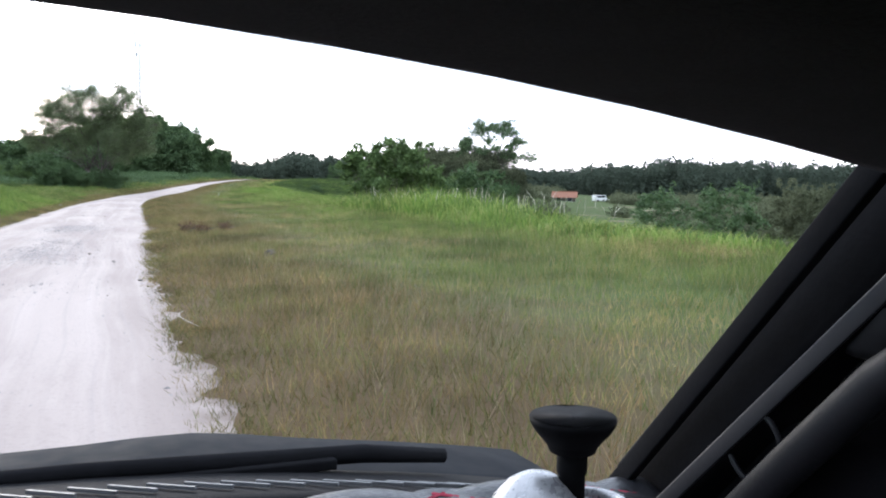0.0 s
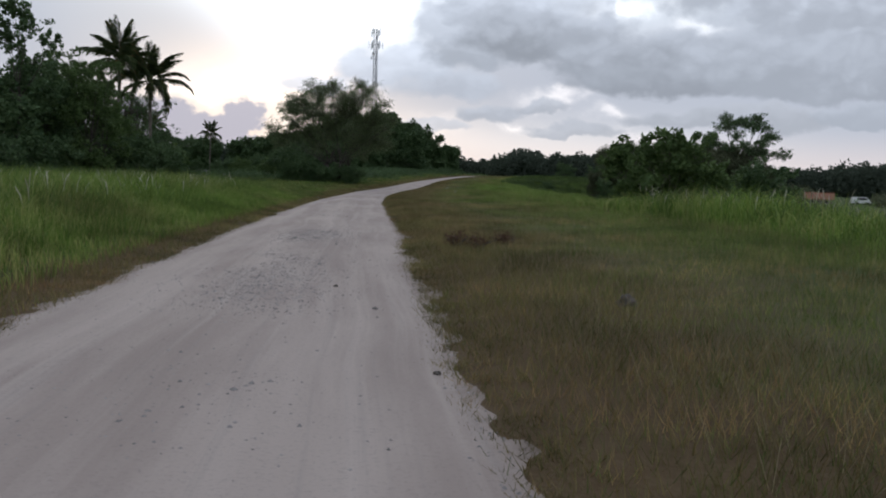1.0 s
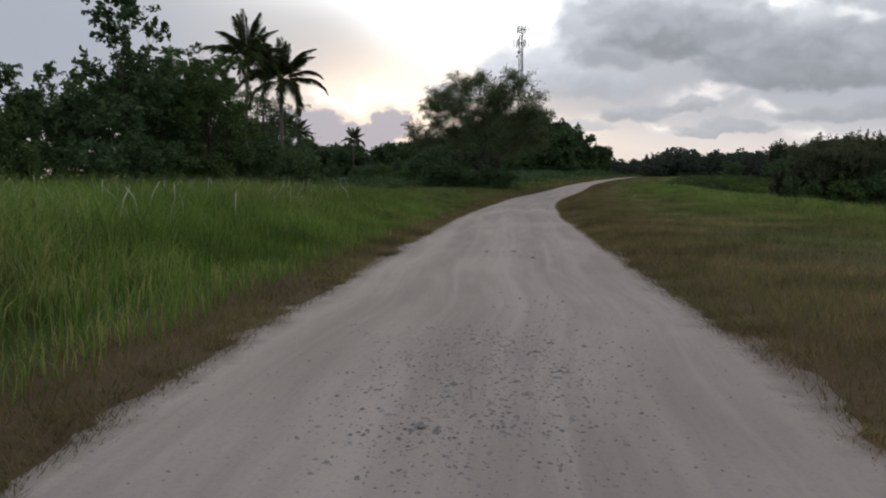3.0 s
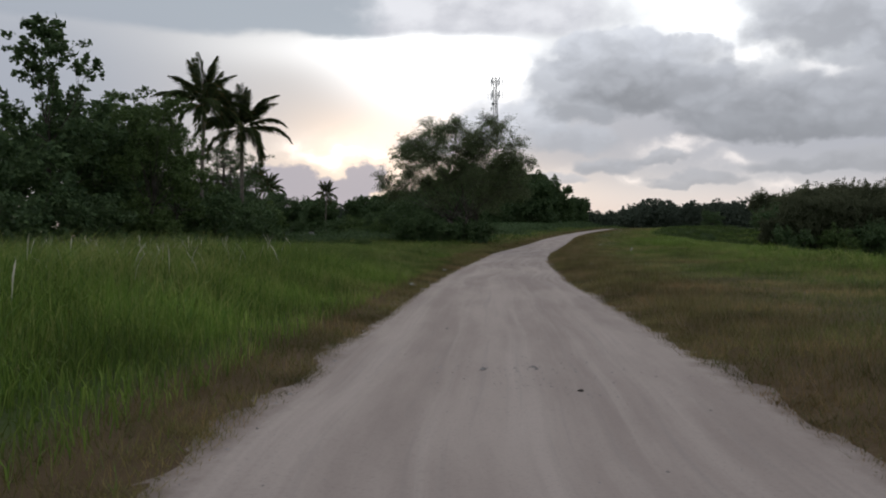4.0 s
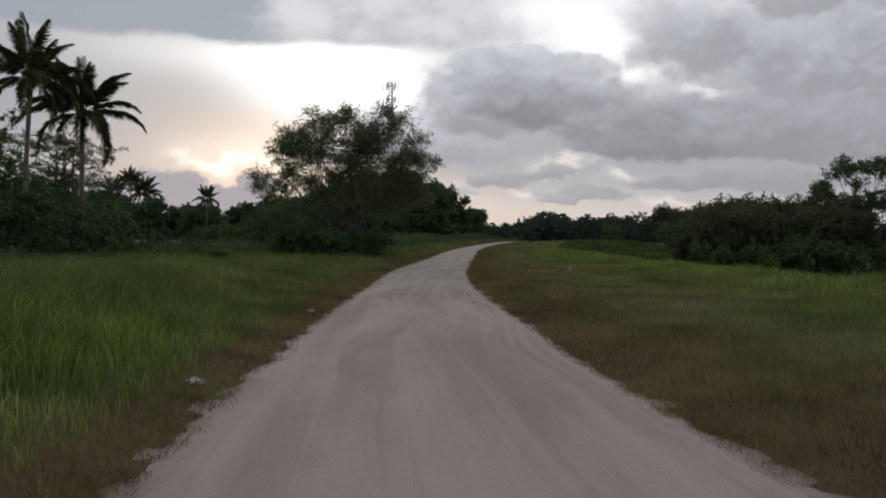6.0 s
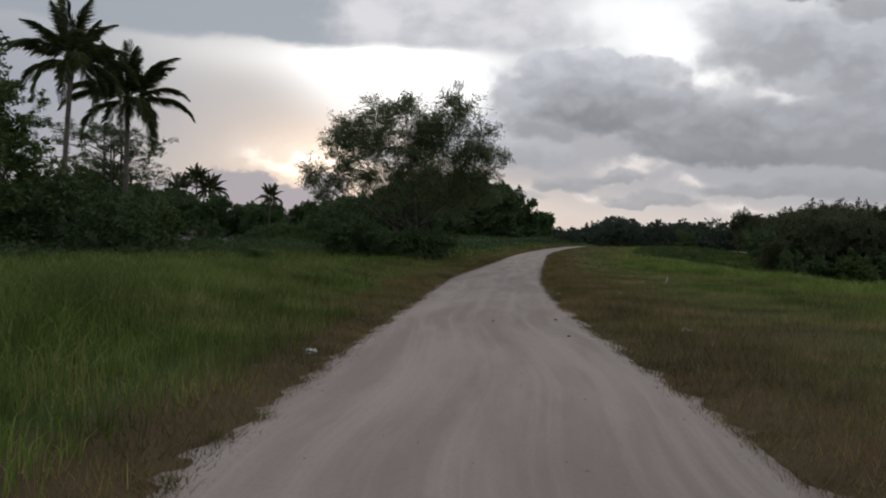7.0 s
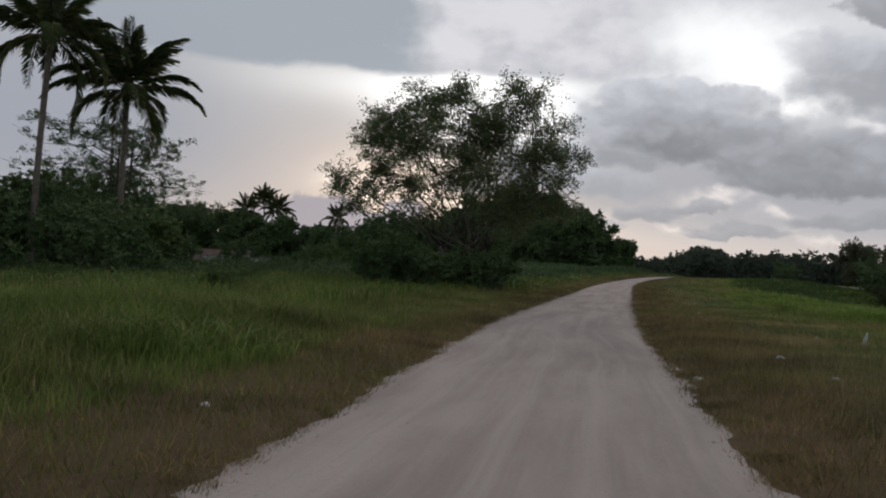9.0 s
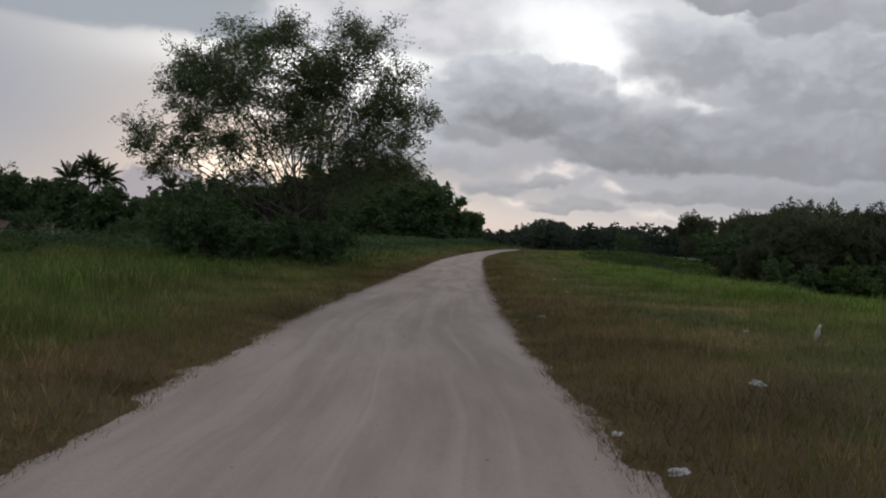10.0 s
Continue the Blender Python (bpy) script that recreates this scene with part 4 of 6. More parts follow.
def frond_mesh(length, seed, sag):
    """A feather leaf along +x: arched midrib with leaflets hanging like a comb."""
    g = np.random.default_rng(seed)
    n = 26
    t = np.linspace(0, 1, n)
    px = length * (t - 0.30 * sag * t ** 3)
    pz = length * (0.26 * t - sag * t ** 2.1)
    py = length * 0.05 * g.uniform(-1, 1) * t ** 2
    rib = np.stack([px, py, pz], 1)
    verts, faces = [], []
    for i in range(n - 1):
        w = 0.05 * (1 - t[i]) + 0.012
        b = len(verts)
        for q in (rib[i], rib[i + 1]):
            verts += [q + (0, w, 0), q + (0, -w, 0), q + (0, 0, -w)]
        faces += [(b, b + 3, b + 4), (b, b + 4, b + 1), (b + 1, b + 4, b + 5), (b + 1, b + 5, b + 2), (b + 2, b + 5, b + 3), (b + 2, b + 3, b)]
    for k in range(64):
        s = 0.16 + 0.84 * k / 63
        q = np.array([np.interp(s, t, rib[:, j]) for j in range(3)])
        for side in (-1, 1):
            L = length * (0.215 * math.sin(math.pi * min(1, s * 0.74 + 0.20)) + 0.02) * g.uniform(0.7, 1.12)
            d = np.array([0.50 + 0.35 * s, side * g.uniform(0.42, 0.85), -0.30 - 0.30 * s + g.uniform(-.30, .25)])
            d /= np.linalg.norm(d)
            m = q + d * L * 0.5 + np.array([0, 0, 0.04 * L])
            e = q + d * L + np.array([0, 0, -0.22 * L])
            wv = np.array([0.026, 0.0, 0.012])
            b = len(verts)
            verts += [q, m + wv, e, m - wv]
            faces += [(b, b + 1, b + 2), (b, b + 2, b + 3)]
    return np.array(verts), np.array(faces)


FRONDS = []
for i, (L, sag) in enumerate(((4.5, 0.46), (4.6, 0.66), (4.1, 0.26), (4.0, 0.90))):
    v, f = frond_mesh(L, 80 + i, sag)
    me_ob = arrays("frond", v, f, FROND)
    FRONDS.append(me_ob.data)
    bpy.data.objects.remove(me_ob)


def palm(x, y, height, lean, label, seed, scale=1.0, count=24, base=None):
    g = random.Random(seed)
    t = empty("coconut_palm", pose(x, y, float(ground_z(x, y))), label, "palm tree", "coconut palms")
    bm = bmesh.new()
    top = Vector((lean[0], lean[1], height))
    pts = [Vector((0, 0, -0.3)).lerp(top, k / 9) + Vector((lean[0], lean[1], 0)) * (-(0.25 - (k / 9 - 0.5) ** 2) * 0.8) for k in range(10)]
    tube(bm, pts, [0.24 * scale, 0.17 * scale] + [0.15 * scale] * 7 + [0.19 * scale], 10)
    part("trunk", bm, PALM_BARK, t, "slim grey ringed trunk", True)
    for i in range(count):
        a = i * 137.5 + g.uniform(-12, 12)
        up = (i + 0.5) / count
        me = FRONDS[2 if up < 0.25 else 0 if up < 0.55 else 1 if up < 0.82 else 3]
        ob = new("frond", me)
        ob.parent = t
        ob.matrix_local = Matrix.Translation(top) @ Matrix.Rotation(radians(a), 4, "Z") @ Matrix.Rotation(radians(-84 + 104 * up + g.uniform(-12, 12)), 4, "Y") @ Matrix.Scale(scale * g.uniform(0.85, 1.08), 4)
    bm = bmesh.new()
    for i in range(7):
        a = i * 0.9
        bmesh.ops.create_icosphere(bm, subdivisions=2, radius=0.13, matrix=Matrix.Translation(top + Vector((math.cos(a) * 0.28, math.sin(a) * 0.28, -0.32 - 0.1 * (i % 2)))))
    part("nut_cluster", bm, LEAF_OLIVE, t, "cluster of green nuts", True)
    return t


palm(-44.0, 96.5, 12.9, (0.5, 0.0), "tall coconut palm with a slim grey trunk", 5, 1.12, 25)
palm(-42.9, 102.6, 11.2, (-0.1, 0.2), "coconut palm with a full drooping crown", 9, 1.20, 27)
palm(-91.5, 258.0, 13.0, (0.3, 0), "far coconut palm above the wood", 14, 1.1, 20)
palm(-129.0, 293.0, 20.0, (0.6, 0), "far tall coconut palm of the wood", 15, 1.5, 22)
palm(-122.0, 290.0, 17.0, (-0.6, 0), "far coconut palm of the wood", 16, 1.5, 22)
palm(-136.0, 296.0, 17.5, (0.2, 0), "far coconut palm of the wood", 17, 1.5, 22)


def build_far_woods():
    """The wooded skyline all round."""
    g = np.random.default_rng(91)
    pts, sizes = [], []
    for i in range(1500):
        a = math.radians(g.uniform(-26, 50))
        d = g.uniform(410, 560)
        x, y = math.sin(a) * d, math.cos(a) * d
        az = math.degrees(a)
        top = 12.5 + 1.0 * math.sin(az * 0.31) + 0.8 * math.sin(az * 1.3 + 1) + 6.0 * sstep(az, 12, 26) + 3.0 * sstep(az, -1.5, -14) + g.uniform(-1.4, 0.9) * (d / 500)
        r = g.uniform(4.5, 8.0)
        n = 190
        q = g.normal(size=(n, 3))
        q /= np.linalg.norm(q, axis=1, keepdims=True)
        q[:, 2] = np.abs(q[:, 2])
        q = q * np.array([r, r, top * g.uniform(0.85, 1.05)]) * g.uniform(0.8, 1.0, (n, 1))
        pts.append(q + np.array([x, y, float(ground_z(x, y))]))
    for az, d, h, r in ((0.3, 480, 16.5, 7.0), (1.2, 482, 15.5, 5.0), (6.6, 430, 14.0, 5.0), (8.2, 430, 16.0, 5.0), (9.6, 435, 13.0, 4.0), (7.4, 428, 14.0, 4.0), (11.0, 440, 11.5, 4.0)):
        n = 420
        q = g.normal(size=(n, 3))
        q /= np.linalg.norm(q, axis=1, keepdims=True)
        q = q * np.array([r, r, h * 0.28]) * g.uniform(0.75, 1.05, (n, 1)) + np.array([0, 0, h * 0.72])
        a = math.radians(az)
        pts.append(q + np.array([math.sin(a) * d, math.cos(a) * d, float(ground_z(math.sin(a) * d, math.cos(a) * d))]))
    p = np.concatenate(pts)
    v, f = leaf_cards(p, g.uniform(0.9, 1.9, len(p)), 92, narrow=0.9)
    tagged(arrays("far_woods", v, f, LEAF_FAR_HAZED), "wooded skyline far across the fields, leaves paled for haze", "woods", kind="stuff")


build_far_woods()

# ---------------------------------------------------------------- grass


def scatter(y0, y1, side, lat0, lat1, per_m2, seed, thin=0.0):
    """Places on one side of the road: x, y and distance from its edge. thin: clears patches."""
    g = np.random.default_rng(seed)
    n = int((y1 - y0) * (lat1 - lat0) * per_m2)
    y = g.uniform(y0, y1, n)
    lat = g.uniform(lat0, lat1, n)
    l, r = edges(y)
    x = r + lat if side > 0 else l - lat
    if thin:
        keep = waves(x, y, 0.9, seed + 50) > g.uniform(-1.4, 1.4 * thin - 0.4, n) - 0.3
        x, y, lat = x[keep], y[keep], lat[keep]
    return x, y, lat


def blades(x, y, h, w, lean, seed, segs=1):
    """Grass blades. segs 1: one triangle; 2: bent blades of three triangles."""
    g = np.random.default_rng(seed)
    n = len(x)
    z = ground_z(x, y) - 0.02
    a = g.uniform(0, 2 * np.pi, n)
    b = g.uniform(0, 2 * np.pi, n)
    side = np.stack([np.cos(a), np.sin(a), np.zeros(n)], 1) * (w * 0.5)[:, None]
    fall = np.stack([np.cos(b), np.sin(b), np.zeros(n)], 1) * (h * lean * g.uniform(0.2, 1.0, n))[:, None]
    p = np.stack([x, y, z], 1)
    if segs == 1:
        tip = p + fall + np.stack([0 * h, 0 * h, h], 1)
        v = np.stack([p - side, p + side, tip], 1).reshape(-1, 3)
        return v, np.arange(3 * n).reshape(n, 3)
    m = p + fall * 0.28 + np.stack([0 * h, 0 * h, h * 0.6], 1)
    tip = p + fall * 1.15 + np.stack([0 * h, 0 * h, h * (1 - 0.35 * lean * g.uniform(0, 1, n))], 1)
    v = np.stack([p - side, p + side, m - side * 0.8, m + side * 0.8, tip], 1).reshape(-1, 3)
    i = np.arange(n)[:, None] * 5
    return v, np.concatenate([i + np.array([[0, 1, 3]]), i + np.array([[0, 3, 2]]), i + np.array([[2, 3, 4]])])


def grass(name, label, mat, sets):
    """sets of (x, y, heights, widths, lean, segs)."""
    vs, fs, k = [], [], 0
    for i, (x, y, h, w, lean, segs) in enumerate(sets):
        v, f = blades(x, y, h, w, lean, 300 + i + len(name), segs)
        vs.append(v)
        fs.append(f + k)
        k += len(v)
    tagged(arrays(name, np.concatenate(vs), np.concatenate(fs), mat), label, "grass", kind="stuff")


def heights(n, a, b, seed):
    return np.random.default_rng(seed).uniform(a, b, n)


def build_grass():
    # brown short grass along both edges, ragged over the gravel
    g = np.random.default_rng(55)
    sets = []
    for side, s in ((1, 0), (-1, 40)):
        for y0, y1, d, w in ((3, 45, 620, 0.008), (45, 80, 480, 0.010), (80, 125, 170, 0.022), (125, 215, 50, 0.05)):
            x, y, lat = scatter(y0, y1, side, -0.5, 3.6, d, 100 + s + int(y0), 0.25)
            rag = 0.30 * waves(x, y * 0.55, 13.0, 44) + 0.14 * waves(x, y, 3.0, 45) - 0.06
            keep = (lat > rag) & (g.uniform(0, 1, len(x)) > (sstep(lat, 0.7, 3.4) if side > 0 else sstep(lat, 0.3, 1.1 + 1.4 * sstep(y, 48, 62))))
            x, y, lat = x[keep], y[keep], lat[keep]
            h = heights(len(x), 0.05, 0.22, 1) * (0.5 + 0.5 * sstep(lat, -0.3, 0.8))
            sets.append((x, y, h, np.full(len(x), w), 0.9, 1))
    # tufts reaching out over the gravel
    for side in (1, -1):
        for y0, y1, per_m, count, w in ((3, 50, 7, 110, 0.010), (50, 85, 7, 80, 0.012), (85, 125, 5, 22, 0.024)):
            n = int((y1 - y0) * per_m)
            cy, cl = g.uniform(y0, y1, n), g.uniform(-0.30, 0.25, n) + 0.10 * waves(np.zeros(n), g.uniform(y0, y1, n), 3.0, 45)
            ty = np.repeat(cy, count) + g.normal(size=n * count) * 0.10
            tl = np.repeat(cl, count) + g.normal(size=n * count) * 0.13
            l, r = edges(ty)
            x = r + tl if side > 0 else l - tl
            sets.append((x, ty, heights(len(x), 0.02, 0.09, 9), np.full(len(x), w), 1.7, 1))
    grass("edge_grass", "dry brown short grass along the road edges", EDGE_GRASS, sets)
    # mixed verge
    sets = []
    for y0, y1, d, w in ((2, 30, 560, 0.008), (30, 62, 440, 0.010), (62, 78, 420, 0.010), (78, 100, 230, 0.017), (100, 160, 45, 0.04), (160, 230, 16, 0.08)):
        x, y, lat = scatter(y0, y1, 1, -0.1, 10.5, d, 200 + int(y0), 0.4)
        keep = g.uniform(0, 1, len(x)) < 0.10 + 0.9 * sstep(lat, 0.0, 2.6)
        x, y, lat = x[keep], y[keep], lat[keep]
        h = heights(len(x), 0.06, 0.22, 2) * (0.6 + 0.75 * sstep(lat, 3, 9)) * (1 + 0.45 * waves(x, y, 1.3, 61))
        sets.append((x, y, h, np.full(len(x), w), 0.8, 1))
    for y0, y1, d, w in ((8, 60, 300, 0.012), (60, 110, 190, 0.018), (110, 220, 26, 0.06)):
        x, y, lat = scatter(y0, y1, -1, 0.0, 4.8, d, 240 + int(y0), 0.3)
        keep = g.uniform(0, 1, len(x)) < 0.10 + 0.9 * sstep(lat, 0.2, 2.4)
        x, y, lat = x[keep], y[keep], lat[keep]
        h = heights(len(x), 0.08, 0.32, 3) * (0.6 + 0.7 * sstep(lat, 1, 4)) * (1 + 0.35 * waves(x, y, 1.3, 62))
        sets.append((x, y, h, np.full(len(x), w), 0.8, 1))
    grass("verge_grass", "mixed green and straw-coloured verge grass", VERGE_GRASS, sets)
    # tall green grass
    sets = []
    for y0, y1, la, lb, d, w in ((8, 58, 0.5, 2.0, 170, 0.011), (8, 75, 1.5, 9, 185, 0.013), (8, 75, 9, 28, 42, 0.028), (75, 110, 4, 24, 22, 0.035), (110, 240, 3, 30, 5, 0.09)):
        x, y, lat = scatter(y0, y1, -1, la, lb, d, 260 + int(y0 + lb), 0.15)
        tall = sstep(lat, 0.6 + 1.2 * sstep(y, 48, 60), 4.2) * (1 - 0.55 * sstep(y, 44, 62))
        h = heights(len(x), 0.55, 1.0, 4) * (0.28 + 1.02 * tall) * (1 + 0.18 * waves(x, y, 0.6, 12))
        sets.append((x, y, h, np.full(len(x), w), 0.55, 2))
    for y0, y1, la, lb, d, w in ((8, 60, 8, 22, 60, 0.024), (60, 110, 6.5, 22, 36, 0.032), (110, 240, 6, 34, 5, 0.09), (2, 110, 22, 44, 4, 0.06)):
        x, y, lat = scatter(y0, y1, 1, la, lb, d, 280 + int(y0 + la), 0.3)
        tall = sstep(lat, 7, 12)
        h = heights(len(x), 0.35, 0.85, 5) * (0.35 + 0.85 * tall) * (1 - 0.42 * sstep(y, 32, 46)) * (0.42 + 0.58 * sstep(y, 20, 35)) * (1 + 0.45 * waves(x, y, 0.5, 14))
        sets.append((x, y, h, np.full(len(x), w), 0.6, 2))
    for y0, y1, d, w in ((20, 62, 50, 0.010), (62, 84, 95, 0.011), (84, 125, 50, 0.018)):
        x, y, lat = scatter(y0, y1, 1, 3.2, 13.0, d, 295 + int(y0), 0.9)
        keep = g.uniform(0, 1, len(x)) < sstep(lat + 1.6 * waves(x, y, 0.35, 23), 3.6, 6.8)
        x, y, lat = x[keep], y[keep], lat[keep]
        h = heights(len(x), 0.14, 0.40, 11) * (0.7 + 0.7 * sstep(lat, 5, 10)) * (1 + 0.5 * waves(x, y, 0.8, 24))
        sets.append((x, y, h, np.full(len(x), w), 0.8, 2))
    x, y, lat = scatter(12, 62, -1, 2.4, 9, 16, 291, 0.3)
    h = heights(len(x), 0.85, 1.45, 6) * (0.55 + 0.45 * sstep(lat, 2.2, 4.5)) * (1 - 0.5 * sstep(y, 46, 60))
    sets.append((x, y, h, np.full(len(x), 0.022), 1.05, 2))
    x, y, lat = scatter(16, 44, 1, 8.3, 13, 34, 292, 0.3)
    h = heights(len(x), 0.95, 1.5, 7) * (0.6 + 0.4 * sstep(lat, 8, 10)) * (1 - 0.4 * sstep(y, 36, 44)) * (0.35 + 0.65 * sstep(y, 21, 33))
    sets.append((x, y, h, np.full(len(x), 0.03), 0.9, 2))
    for cx, cy, rad, top, n in ((-3.7, 89.6, 1.1, 0.85, 900), (-2.4, 92.5, 1.3, 0.8, 900), (-5.0, 95.5, 1.2, 0.7, 700), (-16.2, 66.0, 1.6, 0.75, 1200), (-17.5, 70.5, 1.5, 0.7, 900), (-0.5, 84.0, 1.2, 0.8, 700), (1.5, 75.0, 1.3, 0.85, 800), (3.0, 66.0, 1.3, 0.9, 800)):
        q = np.random.default_rng(int(cy * 10))
        rr, aa = rad * np.sqrt(q.uniform(0, 1, n)), q.uniform(0, 6.28, n)
        sets.append((cx + rr * np.cos(aa), cy + rr * np.sin(aa), top * q.uniform(0.6, 1.1, n) * (1 - 0.5 * (rr / rad) ** 2), np.full(n, 0.024), 1.0, 2))
    near, far = [], []
    for x, y, h, w, lean, segs in sets:
        k = (y + 9.0 * waves(x, y, 0.4, 19) < 43) | (x > edges(y)[1])
        near.append((x[k], y[k], h[k], w[k], lean, segs))
        far.append((x[~k], y[~k], h[~k], w[~k], lean, segs))
    grass("tall_grass", "tall bright green grass swaying over", TALL_GRASS, near)
    grass("rough_grass", "rough olive-green grass mixed with dry stalks", ROUGH_GRASS, far)
    # straw stems standing above the verge
    sets = []
    for y0, y1, side, la, lb, d, w in ((3, 40, 1, 0.8, 10, 30, 0.005), (40, 60, 1, 0.8, 10, 14, 0.005), (60, 105, 1, 0.8, 10, 9, 0.009), (10, 100, -1, 0.8, 5, 4, 0.006)):
        x, y, lat = scatter(y0, y1, side, la, lb, d, 330 + int(y0 + la + side), 0.6)
        sets.append((x, y, heights(len(x), 0.12, 0.36, 8), np.full(len(x), w), 0.6, 1))
    grass("straw_stems", "thin dry straw stems in the verge", STRAW, sets)
    # pale seed heads
    g = np.random.default_rng(77)
    vs, fs, k = [], [], 0
    for side, y0, y1, la, lb, n in ((-1, 15, 47, 2.6, 9, 300), (1, 22, 40, 9.0, 12.5, 110)):
        y = g.uniform(y0, y1, n)
        l, r = edges(y)
        lat = g.uniform(la, lb, n)
        x = r + lat if side > 0 else l - lat
        z = ground_z(x, y)
        for i in range(n):
            h = g.uniform(0.85, 1.2)
            a = g.uniform(0, 6.28)
            base = np.array([x[i], y[i], z[i] + h - 0.18])
            lean = np.array([math.cos(a), math.sin(a), 0]) * g.uniform(0.05, 0.22)
            sd = np.array([-math.sin(a), math.cos(a), 0]) * 0.009
            st = base - lean * 0.5 - (0, 0, 0.22)
            q = [st - sd * 0.25, st + sd * 0.25, base - sd, base + sd, base + lean * 0.6 - sd * 1.1 + (0, 0, 0.1), base + lean * 0.6 + sd * 1.1 + (0, 0, 0.1), base + lean + (0, 0, 0.17)]
            vs += q
            fs += [(k, k + 1, k + 3), (k, k + 3, k + 2), (k + 2, k + 3, k + 5), (k + 2, k + 5, k + 4), (k + 4, k + 5, k + 6)]
            k += 7
    tagged(arrays("grass_plumes", np.array(vs), np.array(fs), PLUME), "pale feathery seed heads in the tall grass", "grass", kind="stuff")


build_grass()

def build_undergrowth():
    """Weeds and seedlings that close the foot of the trees and the rough ground."""
    g = np.random.default_rng(640)
    for side, y0, y1, la, lb, per, top, leaf, mat, lab in (
            (-1, 40, 118, 15.0, 27.0, 26, 1.3, 0.15, LEAF_DARK, "dark leafy weeds at the foot of the roadside belt"),
            (-1, 70, 122, 6.5, 16.0, 10, 0.8, 0.12, LEAF, "scattered leafy weeds in the rough grass"),
            (-1, 112, 240, 2.6, 26.0, 15, 1.5, 0.22, LEAF_DARK, "dark scrub between the road and the wood"),
            (1, 66, 150, 11.0, 25.0, 9, 0.8, 0.13, LEAF_BRIGHT, "low green weeds on the falling bank"),
            (1, 140, 250, 9.0, 30.0, 8, 0.7, 0.22, LEAF_BRIGHT, "low green scrub before the low wood")):
        x, y, lat = scatter(y0, y1, side, la, lb, per, 650 + int(y0), 0.5)
        lump = np.clip(0.5 + 0.75 * waves(x, y, 0.42, 660), 0, 1) * sstep(lat, la, la + 3.0)
        keep = g.uniform(0, 1, len(x)) < lump + 0.04
        x, y, lump = x[keep], y[keep], lump[keep]
        k = 9
        h = top * lump * g.uniform(0.5, 1.15, len(x))
        c = np.repeat(np.stack([x, y, ground_z(x, y)], 1), k, 0)
        c[:, 2] += np.repeat(h, k) * g.uniform(0.1, 1.0, len(c))
        c[:, :2] += g.normal(size=(len(c), 2)) * 0.16 * top
        v, f = leaf_cards(c, leaf * g.uniform(0.6, 1.4, len(c)), 670 + int(y0), narrow=0.55)
        tagged(arrays("undergrowth", v, f, mat), lab, "undergrowth", kind="stuff")


def build_low_scrub():
    """Thickets in the low ground, leaving the water and the track to it open."""
    g = np.random.default_rng(690)
    n = 15000
    a, d = np.radians(g.uniform(15, 62, n)), np.sqrt(g.uniform(34 ** 2, 330 ** 2, n))
    x, y = np.sin(a) * d, np.cos(a) * d
    lump = np.clip(0.35 + 0.9 * waves(x, y, 0.11, 691), 0, 1)
    _, r = edges(y)
    keep = (x - r > 21) & (g.uniform(0, 1, n) < lump) & (np.hypot((x - 62) / 24, (y - 165) / 22) > 1) & (np.abs(np.degrees(a) - 19.3) > 1.7 + 2.2 * (d < 110))
    x, y, lump, d = x[keep], y[keep], lump[keep], d[keep]
    k = 70
    size = (0.7 + 0.8 * lump) * g.uniform(0.7, 1.4, len(x))
    q = g.normal(size=(len(x), k, 3)) * 0.55
    q[..., 2] = np.abs(q[..., 2]) * 1.1
    c = np.stack([x, y, ground_z(x, y)], 1)[:, None] + q * size[:, None, None]
    p = c.reshape(-1, 3)
    v, f = leaf_cards(p, np.repeat(0.22 + 0.0018 * d, k) * g.uniform(0.6, 1.4, len(p)), 692, narrow=0.6)
    tagged(arrays("low_scrub", v, f, LEAF_WOOD_HAZED), "thickets in the low ground, leaves greyed for haze", "scrub", kind="stuff")


build_undergrowth()
build_low_scrub()

# ---------------------------------------------------------------- tower, poles, buildings


def bar(bm, a, b, r, sides=4):
    tube(bm, [a, b], [r, r], sides)


